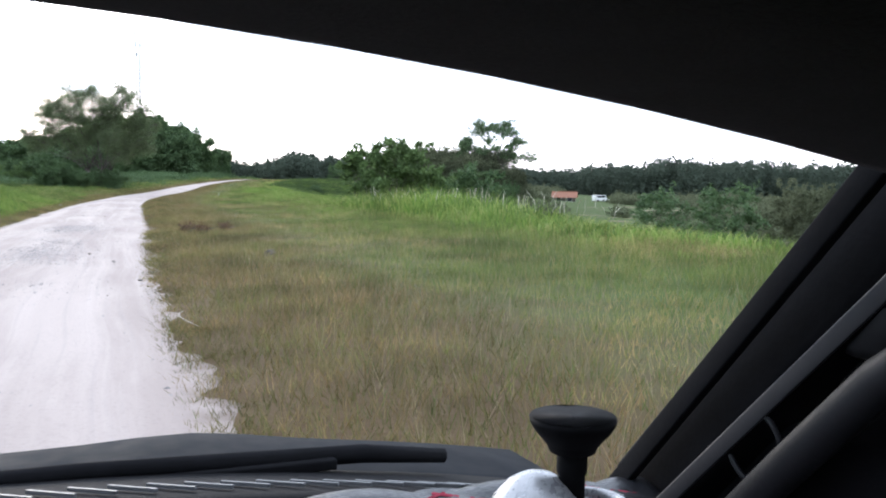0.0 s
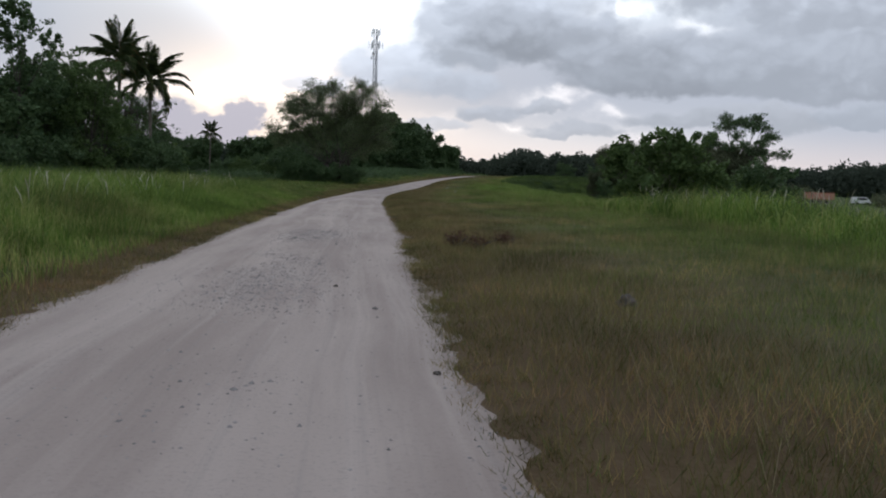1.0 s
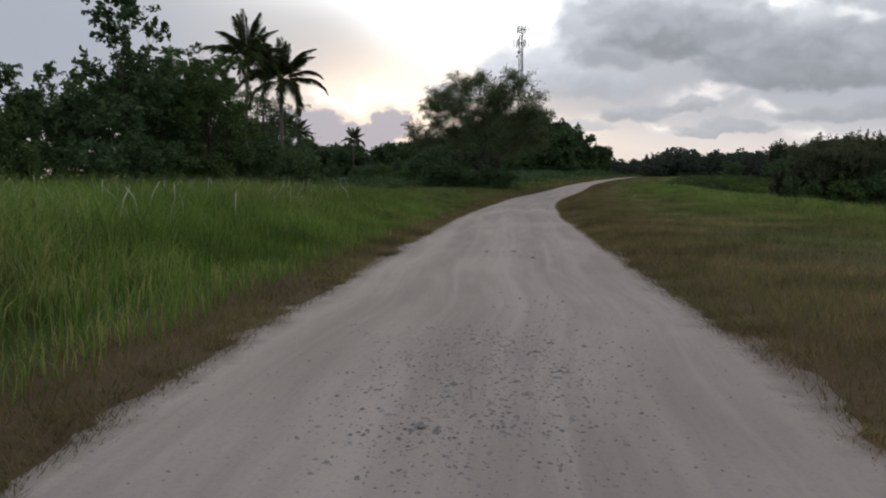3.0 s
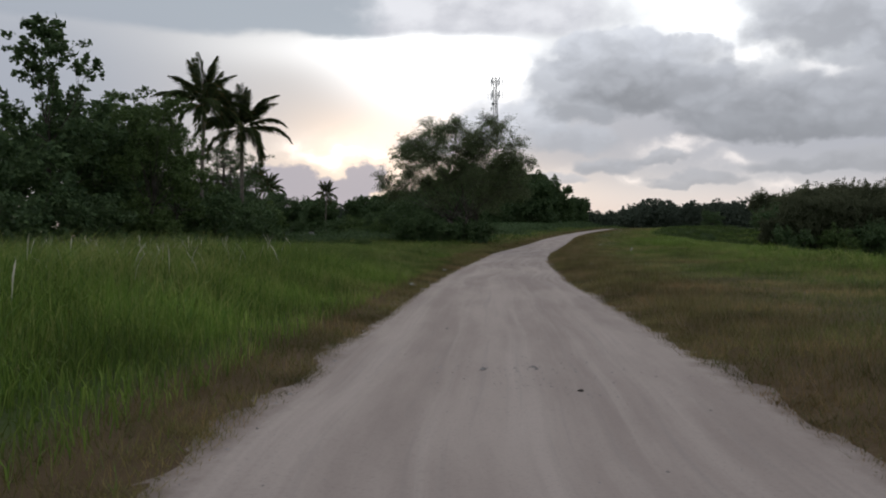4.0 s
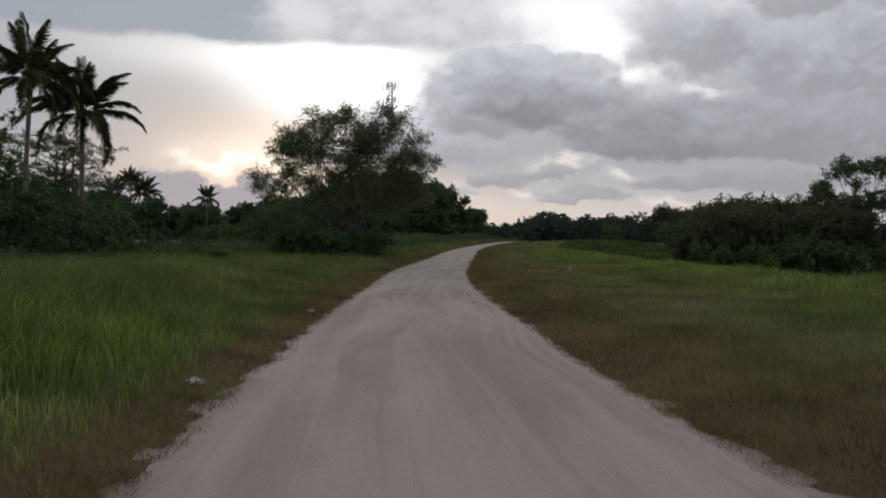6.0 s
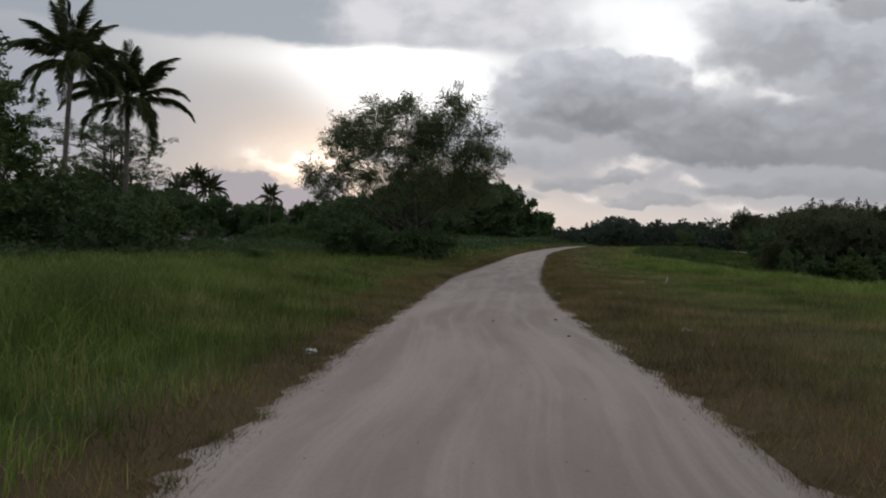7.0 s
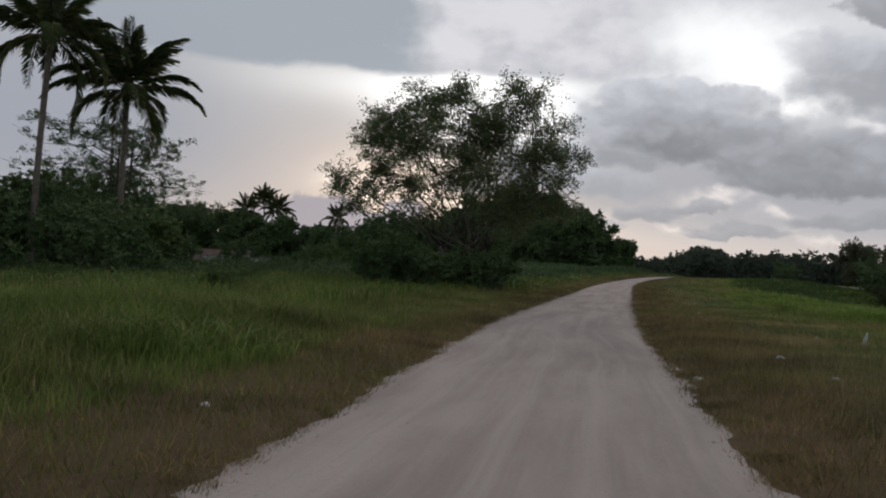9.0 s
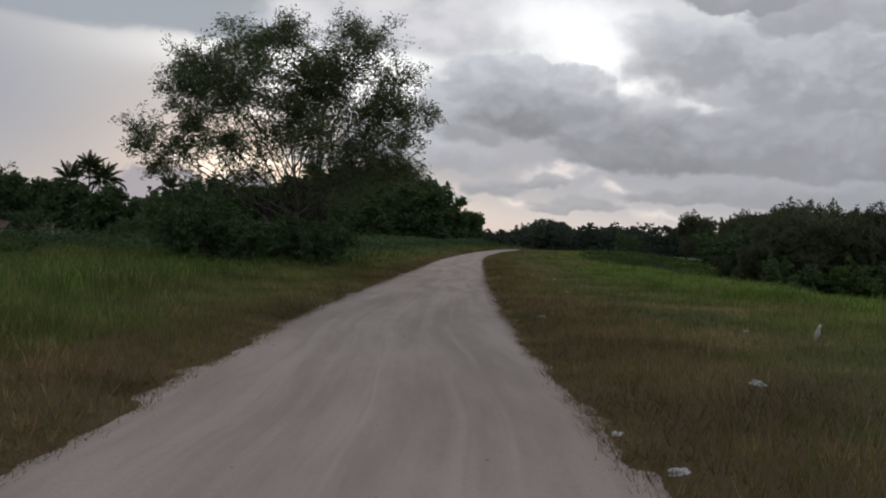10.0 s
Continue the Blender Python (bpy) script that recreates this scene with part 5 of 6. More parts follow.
def telecom_tower(x, y, height):
    t = empty("telecom_tower", pose(x, y, float(ground_z(x, y)) - 0.1), "slim grey lattice telecom tower with panel antennas", "tower")
    wide = lambda z: 1.15 - 0.55 * z / height
    legs = [math.radians(a) for a in (90, 210, 330)]
    at = lambda k, z: Vector((math.cos(legs[k]) * wide(z), math.sin(legs[k]) * wide(z), z))
    for k in range(3):
        bm = bmesh.new()
        bar(bm, at(k, 0), at(k, height), 0.13, 6)
        part("leg", bm, STEEL, t)
    bm = bmesh.new()
    step = 2.0
    for i in range(int(height / step)):
        z0, z1 = i * step, (i + 1) * step
        for k in range(3):
            j = (k + 1) % 3
            bar(bm, at(k, z0), at(j, z1), 0.05)
            bar(bm, at(k, z1), at(j, z1), 0.05)
    part("bracing", bm, STEEL, t)
    for z in (height - 1.2, height - 5.2):
        for i in range(6):
            a = math.radians(60 * i + 15)
            c = Vector((math.cos(a) * 2.3, math.sin(a) * 2.3, z))
            bm = bmesh.new()
            box(bm, -0.15, -0.08, -1.25, 0.15, 0.08, 1.25, 0.03, Matrix.Translation(c) @ Matrix.Rotation(a + math.pi / 2, 4, "Z"))
            bar(bm, c * 1.0, Vector((math.cos(a) * 0.4, math.sin(a) * 0.4, z)), 0.05)
            part("antenna", bm, PANEL, t, "tall white panel antenna")
    for z, a in ((height - 9.5, 3.4), (height - 8.0, 2.4)):
        bm = bmesh.new()
        bmesh.ops.create_cone(bm, cap_ends=True, segments=16, radius1=0.6, radius2=0.45, depth=0.35, matrix=Matrix.Translation((math.cos(a) * 1.3, math.sin(a) * 1.3, z)) @ Matrix.Rotation(a, 4, "Z") @ Matrix.Rotation(math.pi / 2, 4, "Y"))
        part("dish", bm, PANEL, t, "round microwave dish")
    bm = bmesh.new()
    bar(bm, Vector((0, 0, height - 1)), Vector((0, 0, height + 1.6)), 0.05)
    part("lightning_rod", bm, STEEL, t)


telecom_tower(-48.8, 296.7, 50.0)


def utility_pole(x, y, h):
    t = empty("utility_pole", pose(x, y, float(ground_z(x, y))), "slim grey concrete utility pole beside the wood", "pole")
    bm = bmesh.new()
    tube(bm, [Vector((0, 0, -0.3)), Vector((0, 0, h))], [0.16, 0.10], 10)
    part("shaft", bm, CONCRETE, t)
    bm = bmesh.new()
    box(bm, -0.7, -0.05, h - 0.5, 0.7, 0.05, h - 0.38, 0.01)
    part("crossarm", bm, STEEL, t)
    for s in (-0.6, 0, 0.6):
        bm = bmesh.new()
        bmesh.ops.create_cone(bm, cap_ends=True, segments=8, radius1=0.05, radius2=0.03, depth=0.16, matrix=Matrix.Translation((s, 0, h - 0.30)))
        part("insulator", bm, WHITE_PAINT, t)


utility_pole(-43.2, 262.0, 8.5)


def roadside_cabinet(x, y):
    t = empty("roadside_cabinet", pose(x, y, float(ground_z(x, y)), 0, 0, 10), "small white cabinet standing in the grass", "cabinet")
    bm = bmesh.new()
    box(bm, -0.55, -0.4, -0.1, 0.55, 0.4, 0.15, 0.02)
    part("plinth", bm, CONCRETE, t)
    bm = bmesh.new()
    box(bm, -0.5, -0.35, 0.15, 0.5, 0.35, 1.7, 0.03)
    part("body", bm, WHITE_PAINT, t)
    bm = bmesh.new()
    box(bm, -0.44, -0.385, 0.25, 0.44, -0.352, 1.6, 0.01)
    part("door", bm, WHITE_PAINT, t)


roadside_cabinet(-48.6, 273.0)


def roof_sheets(bm, x0, x1, y0, z0, y1, z1, waves_n=24, thick=0.04):
    """A corrugated sloping roof sheet."""
    n = waves_n * 2
    top, low = [], []
    for i in range(n + 1):
        x = x0 + (x1 - x0) * i / n
        dz = 0.05 if i % 2 else 0.0
        top.append((bm.verts.new((x, y0, z0 + dz)), bm.verts.new((x, y1, z1 + dz))))
        low.append((bm.verts.new((x, y0, z0 + dz - thick)), bm.verts.new((x, y1, z1 + dz - thick))))
    for i in range(n):
        a, b, c, d = top[i], top[i + 1], low[i], low[i + 1]
        bm.faces.new((a[0], b[0], b[1], a[1]))
        bm.faces.new((c[0], c[1], d[1], d[0]))
        bm.faces.new((a[0], c[0], d[0], b[0]))
        bm.faces.new((a[1], b[1], d[1], c[1]))
    for e in (0, n):
        bm.faces.new((top[e][0], top[e][1], low[e][1], low[e][0]))


def low_house(x, y, turn, w, d, eave, ridge, roof_mat, label):
    z = float(ground_z(x, y))
    t = empty("low_house", pose(x, y, z, 0, 0, turn), label, "house", "low houses")
    e, r = eave - z, ridge - z
    bm = bmesh.new()
    for a in ((-w / 2, -d / 2, -0.3, w / 2, -d / 2 + 0.15, e), (-w / 2, d / 2 - 0.15, -0.3, w / 2, d / 2, e), (-w / 2, -d / 2 + 0.15, -0.3, -w / 2 + 0.15, d / 2 - 0.15, e), (w / 2 - 0.15, -d / 2 + 0.15, -0.3, w / 2, d / 2 - 0.15, e)):
        box(bm, *a)
    part("walls", bm, PLASTER, t)
    for s in (-1, 1):
        bm = bmesh.new()
        roof_sheets(bm, -w / 2 - 0.5, w / 2 + 0.5, s * (d / 2 + 0.6), e - 0.12, s * 0.02, r)
        part("roof_sheet", bm, roof_mat, t)
    bm = bmesh.new()
    box(bm, -w / 2 - 0.5, -0.15, r + 0.01, w / 2 + 0.5, 0.15, r + 0.07, 0.02)
    part("ridge_cap", bm, roof_mat, t)
    for cx in (-w / 4, w / 4):
        win = new("window")
        win.parent = t
        win.matrix_local = pose(cx, -d / 2, e * 0.55)
        bm = bmesh.new()
        for a in ((-0.6, -0.04, -0.5, 0.6, 0.02, -0.44), (-0.6, -0.04, 0.44, 0.6, 0.02, 0.5), (-0.6, -0.04, -0.44, -0.54, 0.02, 0.44), (0.54, -0.04, -0.44, 0.6, 0.02, 0.44)):
            box(bm, *a)
        part("window_frame", bm, WHITE_PAINT, win)
        bm = bmesh.new()
        box(bm, -0.54, -0.02, -0.44, 0.54, -0.005, 0.44)
        part("pane", bm, GLASS_DARK, win)


low_house(-58.5, 137.0, 25, 11.0, 6.0, 1.1, 2.4, RUST_ROOF, "low house with a rusty red sheet roof behind tall grass")
low_house(-48.5, 128.0, 25, 5.0, 4.0, 0.8, 1.6, GREY_ROOF, "small shed with a pale grey sheet roof beside the house")
# Hut shape put in place of an orange machine; the roof carries its colour.
low_house(63.0, 196.0, -20, 5.0, 4.0, -0.9, 0.4, DIGGER, "far low hut with an orange roof, standing in for an orange machine")


def pond(name, cx, cy, rx, ry, z, seed):
    bm = bmesh.new()
    g = random.Random(seed)
    ring = []
    for i in range(48):
        a = 2 * math.pi * i / 48
        k = 1 + 0.16 * math.sin(3 * a + seed) + 0.09 * math.sin(7 * a + 2 * seed) + g.uniform(-.03, .03)
        ring.append(bm.verts.new((cx + math.cos(a) * rx * k, cy + math.sin(a) * ry * k, z)))
    bm.faces.new(ring)
    tagged(part(name, bm, WATER), "still pale pond water in the low ground", "water", kind="structure")


pond("water", 66.0, 172.0, 16.0, 14.0, -3.02, 2)
pond("water", 82.0, 150.0, 14.0, 9.0, -3.02, 5)


def parked_van(x, y, turn):
    t = empty("parked_van", pose(x, y, float(ground_z(x, y)), 0, 0, turn), "small white van parked far off in the low ground", "vehicle")
    bm = bmesh.new()
    prof = [(-2.1, 0.35), (2.1, 0.35), (2.15, 0.95), (1.55, 1.1), (1.0, 1.75), (-1.95, 1.8), (-2.1, 1.2)]
    for s in (-0.8, 0.8):
        bm.faces.new([bm.verts.new((a, s, b)) for a, b in prof])
    bm.verts.ensure_lookup_table()
    k = len(prof)
    for i in range(k):
        j = (i + 1) % k
        bm.faces.new((bm.verts[i], bm.verts[j], bm.verts[k + j], bm.verts[k + i]))
    bmesh.ops.recalc_face_normals(bm, faces=bm.faces)
    bmesh.ops.bevel(bm, geom=list(bm.edges), offset=0.07, segments=2, profile=0.5, affect="EDGES")
    part("body", bm, CAR_PAINT_WHITE, t)
    for s in (-0.812, 0.812):
        bm = bmesh.new()
        box(bm, -1.6, s - 0.006, 1.15, 1.0, s + 0.006, 1.62, 0.0)
        part("side_window", bm, GLASS_DARK, t)
    for a in (-1.35, 1.35):
        for s in (-0.72, 0.72):
            bm = bmesh.new()
            bmesh.ops.create_cone(bm, cap_ends=True, segments=20, radius1=0.33, radius2=0.33, depth=0.2, matrix=Matrix.Translation((a, s, 0.32)) @ Matrix.Rotation(math.pi / 2, 4, "X"))
            part("wheel", bm, TYRE, t)


parked_van(77.0, 210.0, 15)

# ---------------------------------------------------------------- small things along the road


def crumpled(name, x, y, size, mat, label, category, seed, flat=0.4, group=""):
    g = np.random.default_rng(seed)
    bm = bmesh.new()
    bmesh.ops.create_icosphere(bm, subdivisions=3, radius=1)
    for v in bm.verts:
        q = np.array(v.co)
        k = 1 + 0.28 * math.sin(q[0] * 3.1 + seed) * math.cos(q[1] * 4.3 + seed * 2) + 0.22 * math.sin(q[2] * 6.7 + q[0] * 5.1 + seed)
        v.co = Vector((q[0] * k * size[0], q[1] * k * size[1], max(-0.3, q[2]) * k * size[2]))
    ob = part(name, bm, mat)
    l = lateral(np.array([x]), np.array([y]))[0]
    z = float(road_z(np.array(x), np.array(y))) if l < -0.1 else float(ground_z(x, y))
    ob.matrix_world = pose(x, y, z + 0.25 * size[2], 0, 0, float(g.uniform(0, 360)))
    return tagged(ob, label, category, group)


BAGS = ((-11.1, 44.8, 0.17), (-12.1, 52.9, 0.20), (-7.55, 57.2, 0.19), (0.7, 52.1, 0.2), (-8.5, 71.6, 0.19), (-9.85, 68.2, 0.16), (-10.1, 69.2, 0.10), (-8.16, 68.7, 0.13), (-9.2, 90.8, 0.2),
        (-10.3, 79.9, 0.18), (-11.1, 91.5, 0.15), (-10.8, 79.4, 0.12), (-6.98, 77.9, 0.15), (-8.0, 97.0, 0.16), (-9.0, 104.0, 0.18), (-5.0, 91.0, 0.16), (-13.9, 63.0, 0.12))
for i, (x, y, s) in enumerate(BAGS):
    s *= 0.44
    crumpled("plastic_litter", x, y, (s, s * 0.7, s * 0.42), LITTER, "crumpled white plastic litter lying in the grass", "litter", i + 1, group="roadside litter")


def bottle(x, y):
    t = empty("plastic_bottle", pose(x, y, float(ground_z(x, y)) + 0.13, 8, 12, 0), "white plastic bottle propped up in the grass", "bottle")
    bm = bmesh.new()
    tube(bm, [Vector((0, 0, -0.15)), Vector((0, 0, 0.02)), Vector((0, 0, 0.07)), Vector((0, 0, 0.10))], [0.04, 0.04, 0.022, 0.018], 14)
    part("body", bm, LITTER, t, smooth=True)
    bm = bmesh.new()
    tube(bm, [Vector((0, 0, 0.10)), Vector((0, 0, 0.13))], [0.022, 0.022], 12)
    part("cap", bm, WHITE_PAINT, t)


bottle(-6.2, 76.8)
crumpled("stone", -0.35, 14.4, (0.10, 0.08, 0.08), DARK_STONE, "dark stone in the verge grass", "stone", 62, group="loose stones")
for i, (x, y, s) in enumerate(((-10.6, 58.0, 0.05), (-9.3, 56.2, 0.045), (-7.3, 32.6, 0.05), (-6.4, 31.7, 0.04), (-4.6, 21.4, 0.045), (-3.4, 15.6, 0.05), (-5.6, 22.4, 0.06), (-1.9, 11.5, 0.05), (-2.7, 14.0, 0.05), (-9.6, 59.0, 0.05))):
    s *= 0.55
    crumpled("stone", x, y, (s, s * 0.8, s * 0.6), DARK_STONE if i % 2 else STONE, "small loose stone on the road", "stone", 70 + i, group="loose stones")


def twig():
    bm = bmesh.new()
    z = float(ground_z(-0.95, 8.0))
    tube(bm, [Vector((-1.0, 8.35, z + 0.05)), Vector((-1.02, 8.2, z + 0.05)), Vector((-1.0, 8.05, z + 0.05)), Vector((-0.94, 7.88, z + 0.045)), Vector((-0.86, 7.74, z + 0.035)), Vector((-0.78, 7.62, z + 0.02))], [0.004, 0.005, 0.006, 0.006, 0.006, 0.004], 6)
    tagged(part("dry_twig", bm, plain("bleached_wood", (0.36, 0.32, 0.26), 0.8), smooth=True), "bleached bent twig at the road edge", "twig")


twig()


def build_gravel():
    """Loose gravel, thick in worn patches of the road and thin elsewhere."""
    g = np.random.default_rng(123)
    n = 175000
    y = np.concatenate([g.uniform(5, 100, 130000), g.uniform(9, 28, 45000)])
    l, r = edges(y)
    u = g.uniform(-1, 1, n)
    x = (l + r) / 2 + u * (r - l) / 2
    patch = np.exp(-((u - 0.02) / 0.34) ** 2) * sstep(waves(x, y, 0.9, 21), -0.6, 0.3) * (sstep(y, 9, 14) * (1 - sstep(y, 24, 27.5)) + 0.5 * sstep(y, 31, 32.5) * (1 - sstep(y, 34, 35.5)))
    rim = sstep(np.abs(u), 0.86, 1.0) * 0.5
    keep = g.uniform(0, 1, n) < np.clip(patch * 0.85 + rim * 0.5 + 0.01, 0, 1)
    x, y = x[keep], y[keep]
    n = len(x)
    s = (g.gamma(2.0, 0.0027, n) + 0.003)[:, None, None]
    base = np.array([[1, 0, 0], [0, 1, 0], [-1, 0, 0], [0, -1, 0], [0, 0, 0.55], [0, 0, -0.5]], float)
    v = base[None] * s * g.uniform(0.6, 1.3, (n, 6, 3))
    a = g.uniform(0, 6.28, n)
    c, d = np.cos(a)[:, None], np.sin(a)[:, None]
    v = np.stack([v[..., 0] * c - v[..., 1] * d, v[..., 0] * d + v[..., 1] * c, v[..., 2]], -1)
    v += np.stack([x, y, road_z(x, y)], -1)[:, None]
    f = np.array([[0, 1, 4], [1, 2, 4], [2, 3, 4], [3, 0, 4], [1, 0, 5], [2, 1, 5], [3, 2, 5], [0, 3, 5]])
    f = (np.arange(n) * 6)[:, None, None] + f[None]
    tagged(arrays("loose_gravel", v.reshape(-1, 3), f.reshape(-1, 3), GRAVEL), "loose grey gravel strewn on the road", "gravel", kind="stuff")


build_gravel()


def weed(x, y, h, mat, label, seed):
    g = np.random.default_rng(seed)
    t = empty("weed", pose(x, y, float(ground_z(x, y))), label, "plant", "weeds")
    for i in range(7):
        a = i * 0.9
        bm = bmesh.new()
        tube(bm, [Vector((0, 0, -0.05)), Vector((math.cos(a) * 0.1, math.sin(a) * 0.1, h * 0.5)), Vector((math.cos(a) * 0.3, math.sin(a) * 0.3, h * g.uniform(0.7, 1.0)))], [0.012, 0.008, 0.004], 5)
        part("stem", bm, BARK, t)
    p, _ = blob_points([(0, 0, h * 0.5, h * 0.9, 0.5)], 9000, seed, 0.3, 0.22)
    v, f = leaf_cards(p[p[:, 2] > 0], np.full((p[:, 2] > 0).sum(), 0.06), seed)
    arrays("leaves", v, f, mat, t)


RED_LEAF = foliage("reddish_leaf", (0.085, 0.05, 0.034), (0.15, 0.09, 0.055))
weed(-2.4, 21.2, 0.2, RED_LEAF, "reddish-brown weed in the verge", 1)
weed(-2.0, 20.7, 0.18, RED_LEAF, "reddish-brown weed in the verge", 4)
weed(-1.6, 21.7, 0.19, RED_LEAF, "reddish-brown weed in the verge", 2)

# ---------------------------------------------------------------- the car, standing where the drive begins
BLACK = plain("black_trim_plastic", (0.0065, 0.0065, 0.008), 0.85, vary=0.3, scale=20, relief=0.0005, spec=0.12)
LINING = plain("dark_roof_lining", (0.022, 0.022, 0.026), 0.95, vary=0.2, scale=30, relief=0.002)
GREY_TRIM = plain("grey_trim", (0.018, 0.018, 0.021), 0.6, vary=0.15, scale=20, spec=0.3)
QUILT = plain("black_quilted_leather", (0.022, 0.023, 0.028), 0.38, vary=0.25, scale=14, relief=0.002)
THREAD = plain("red_thread", (0.45, 0.03, 0.07), 0.6, vary=0.2, scale=60)
PAINT = plain("dark_blue_grey_car_paint", (0.009, 0.011, 0.015), 0.85, vary=0.25, scale=3, spec=0.12)
SILVER = plain("silver_plastic", (0.50, 0.50, 0.52), 0.3, 0.4, vary=0.08, scale=20)
RIM = plain("alloy", (0.5, 0.5, 0.52), 0.35, 0.9, vary=0.1)


def prism(bm, a, b, across, thick, bevel=0.01):
    """A bevelled bar from a to b; across and thick are its half sizes as vectors."""
    vs = []
    for end in (a, b):
        for s, t in ((-1, -1), (1, -1), (1, 1), (-1, 1)):
            vs.append(bm.verts.new(Vector(end) + Vector(across) * s + Vector(thick) * t))
    for q in ((3, 2, 1, 0), (4, 5, 6, 7), (0, 1, 5, 4), (1, 2, 6, 5), (2, 3, 7, 6), (3, 0, 4, 7)):
        bm.faces.new([vs[i] for i in q])
    bmesh.ops.recalc_face_normals(bm, faces=bm.faces)
    if bevel:
        bmesh.ops.bevel(bm, geom=list(bm.edges), offset=bevel, segments=3, profile=0.5, affect="EDGES")


def sheet(bm, xs, ys, height, thick):
    """A curved slab over a grid of xs and ys."""
    top = [[bm.verts.new((x, y, height(x, y))) for x in xs] for y in ys]
    low = [[bm.verts.new((x, y, height(x, y) - thick)) for x in xs] for y in ys]
    ny, nx = len(ys), len(xs)
    for j in range(ny - 1):
        for i in range(nx - 1):
            bm.faces.new((top[j][i], top[j][i + 1], top[j + 1][i + 1], top[j + 1][i]))
            bm.faces.new((low[j][i], low[j + 1][i], low[j + 1][i + 1], low[j][i + 1]))
    for j in range(ny - 1):
        for i in (0, nx - 1):
            bm.faces.new((top[j][i], top[j + 1][i], low[j + 1][i], low[j][i]))
    for i in range(nx - 1):
        for j in (0, ny - 1):
            bm.faces.new((top[j][i], top[j][i + 1], low[j][i + 1], low[j][i]))
    bmesh.ops.recalc_face_normals(bm, faces=bm.faces)


def lin(a, b, n):
    return [a + (b - a) * i / (n - 1) for i in range(n)]


CAR = pose(0, 0, 0.01, 0, 0, 13.1)
MID = -0.2                      # the car's middle line; the eye sits right of it


RIB = plain("pale_rib", (0.11, 0.113, 0.12), 0.5, vary=0.2)


def build_car():
    t = empty("car", CAR, "dark small car with an open windscreen on the gravel road", "car")
    # roof with its lining
    front = lambda x: 0.50 - 0.12 * (x - MID) ** 2
    rz = lambda x, y: 1.346 - 0.188 * (x - MID) ** 2 + 0.10 * (1 - math.exp(-max(0, 0.5 - y) * 2.6))
    bm = bmesh.new()
    sheet(bm, lin(-1.02, 0.62, 18), lin(0.0, 1.0, 14), lambda x, s: 0.0, 0.03)
    for v in bm.verts:
        y = front(v.co.x) + (-1.75 - front(v.co.x)) * v.co.y
        v.co = Vector((v.co.x, y, rz(v.co.x, y) + v.co.z + 0.03))
    part("roof_lining", bm, LINING, t, "dark fabric roof lining", True)
    bm = bmesh.new()
    sheet(bm, lin(-1.04, 0.64, 18), lin(0.0, 1.0, 14), lambda x, s: 0.0, 0.02)
    for v in bm.verts:
        y = front(v.co.x) + 0.01 + (-1.77 - front(v.co.x)) * v.co.y
        v.co = Vector((v.co.x, y, rz(v.co.x, y) + v.co.z + 0.056))
    part("roof", bm, PAINT, t, "", True)
    # pillars
    for s in (1, -1):
        mx = lambda x: x if s > 0 else 2 * MID - x
        bm = bmesh.new()
        prism(bm, (mx(0.648), 0.82, 0.88), (mx(0.655), 0.44, 1.29), (0.055 * s, -0.02, 0.0), (0.0, -0.03, -0.035), 0.014)
        part("windscreen_pillar", bm, BLACK, t, "slanting black windscreen pillar", True)
        bm = bmesh.new()
        prism(bm, (mx(0.576), 0.835, 0.90), (mx(0.552), 0.455, 1.288), (0.006, 0, 0), (0, 0.008, 0.008), 0.002)
        part("rubber_seal", bm, BLACK, t, "black windscreen seal", True)
        bm = bmesh.new()
        prism(bm, (mx(0.66), -0.55, 0.9), (mx(0.58), -0.62, 1.36), (0.03, 0, 0), (0, 0.06, 0), 0.012)
        part("door_pillar", bm, BLACK, t)
        bm = bmesh.new()
        prism(bm, (mx(0.64), -1.85, 0.9), (mx(0.56), -1.55, 1.36), (0.03, 0, 0), (0, 0.10, 0), 0.012)
        part("rear_pillar", bm, PAINT, t)
    # trim between pillar and door, on the near side
    bm = bmesh.new()
    prism(bm, (0.557, 0.74, 0.905), (0.583, 0.40, 1.26), (0.005, 0, 0.003), (0.0, 0.006, 0.006), 0.002)
    part("trim_strip", bm, GREY_TRIM, t, "thin grey trim strip", True)
    door = new("front_door")
    door.parent = t
    bm = bmesh.new()
    prism(bm, (0.655, 0.80, 0.70), (0.655, -0.5, 0.70), (0.02, 0, 0), (0, 0, 0.33), 0.012)
    part("door_panel", bm, BLACK, door, "black inner door panel", True)
    bm = bmesh.new()
    tube(bm, [Vector((0.612, 0.72, 0.87)), Vector((0.604, 0.60, 0.995)), Vector((0.600, 0.50, 1.098)), Vector((0.600, 0.38, 1.19)), Vector((0.600, 0.15, 1.25))], [0.018, 0.019, 0.019, 0.019, 0.017], 14)
    part("door_rail", bm, GREY_TRIM, door, "grey rounded door rail", True)
    bm = bmesh.new()
    box(bm, 0.618, 0.505, 1.105, 0.645, 0.565, 1.165, 0.012)
    part("mirror_knob", bm, GREY_TRIM, door, "", True)
    bm = bmesh.new()
    tube(bm, [Vector((0.609, 0.648 + 0.036 * math.cos(a), 1.000 + 0.036 * math.sin(a))) for a in lin(0, 2 * math.pi, 33)], [0.003] * 33, 8, False)
    part("speaker_ring", bm, GREY_TRIM, door, "", True)
    bm = bmesh.new()
    prism(bm, (0.65, 0.58, 1.06), (0.645, 0.30, 1.10), (0.008, 0, 0), (0, 0, 0.10), 0.004)
    part("sail_panel", bm, BLACK, door, "", True)
    # body shell below the windows
    bm = bmesh.new()
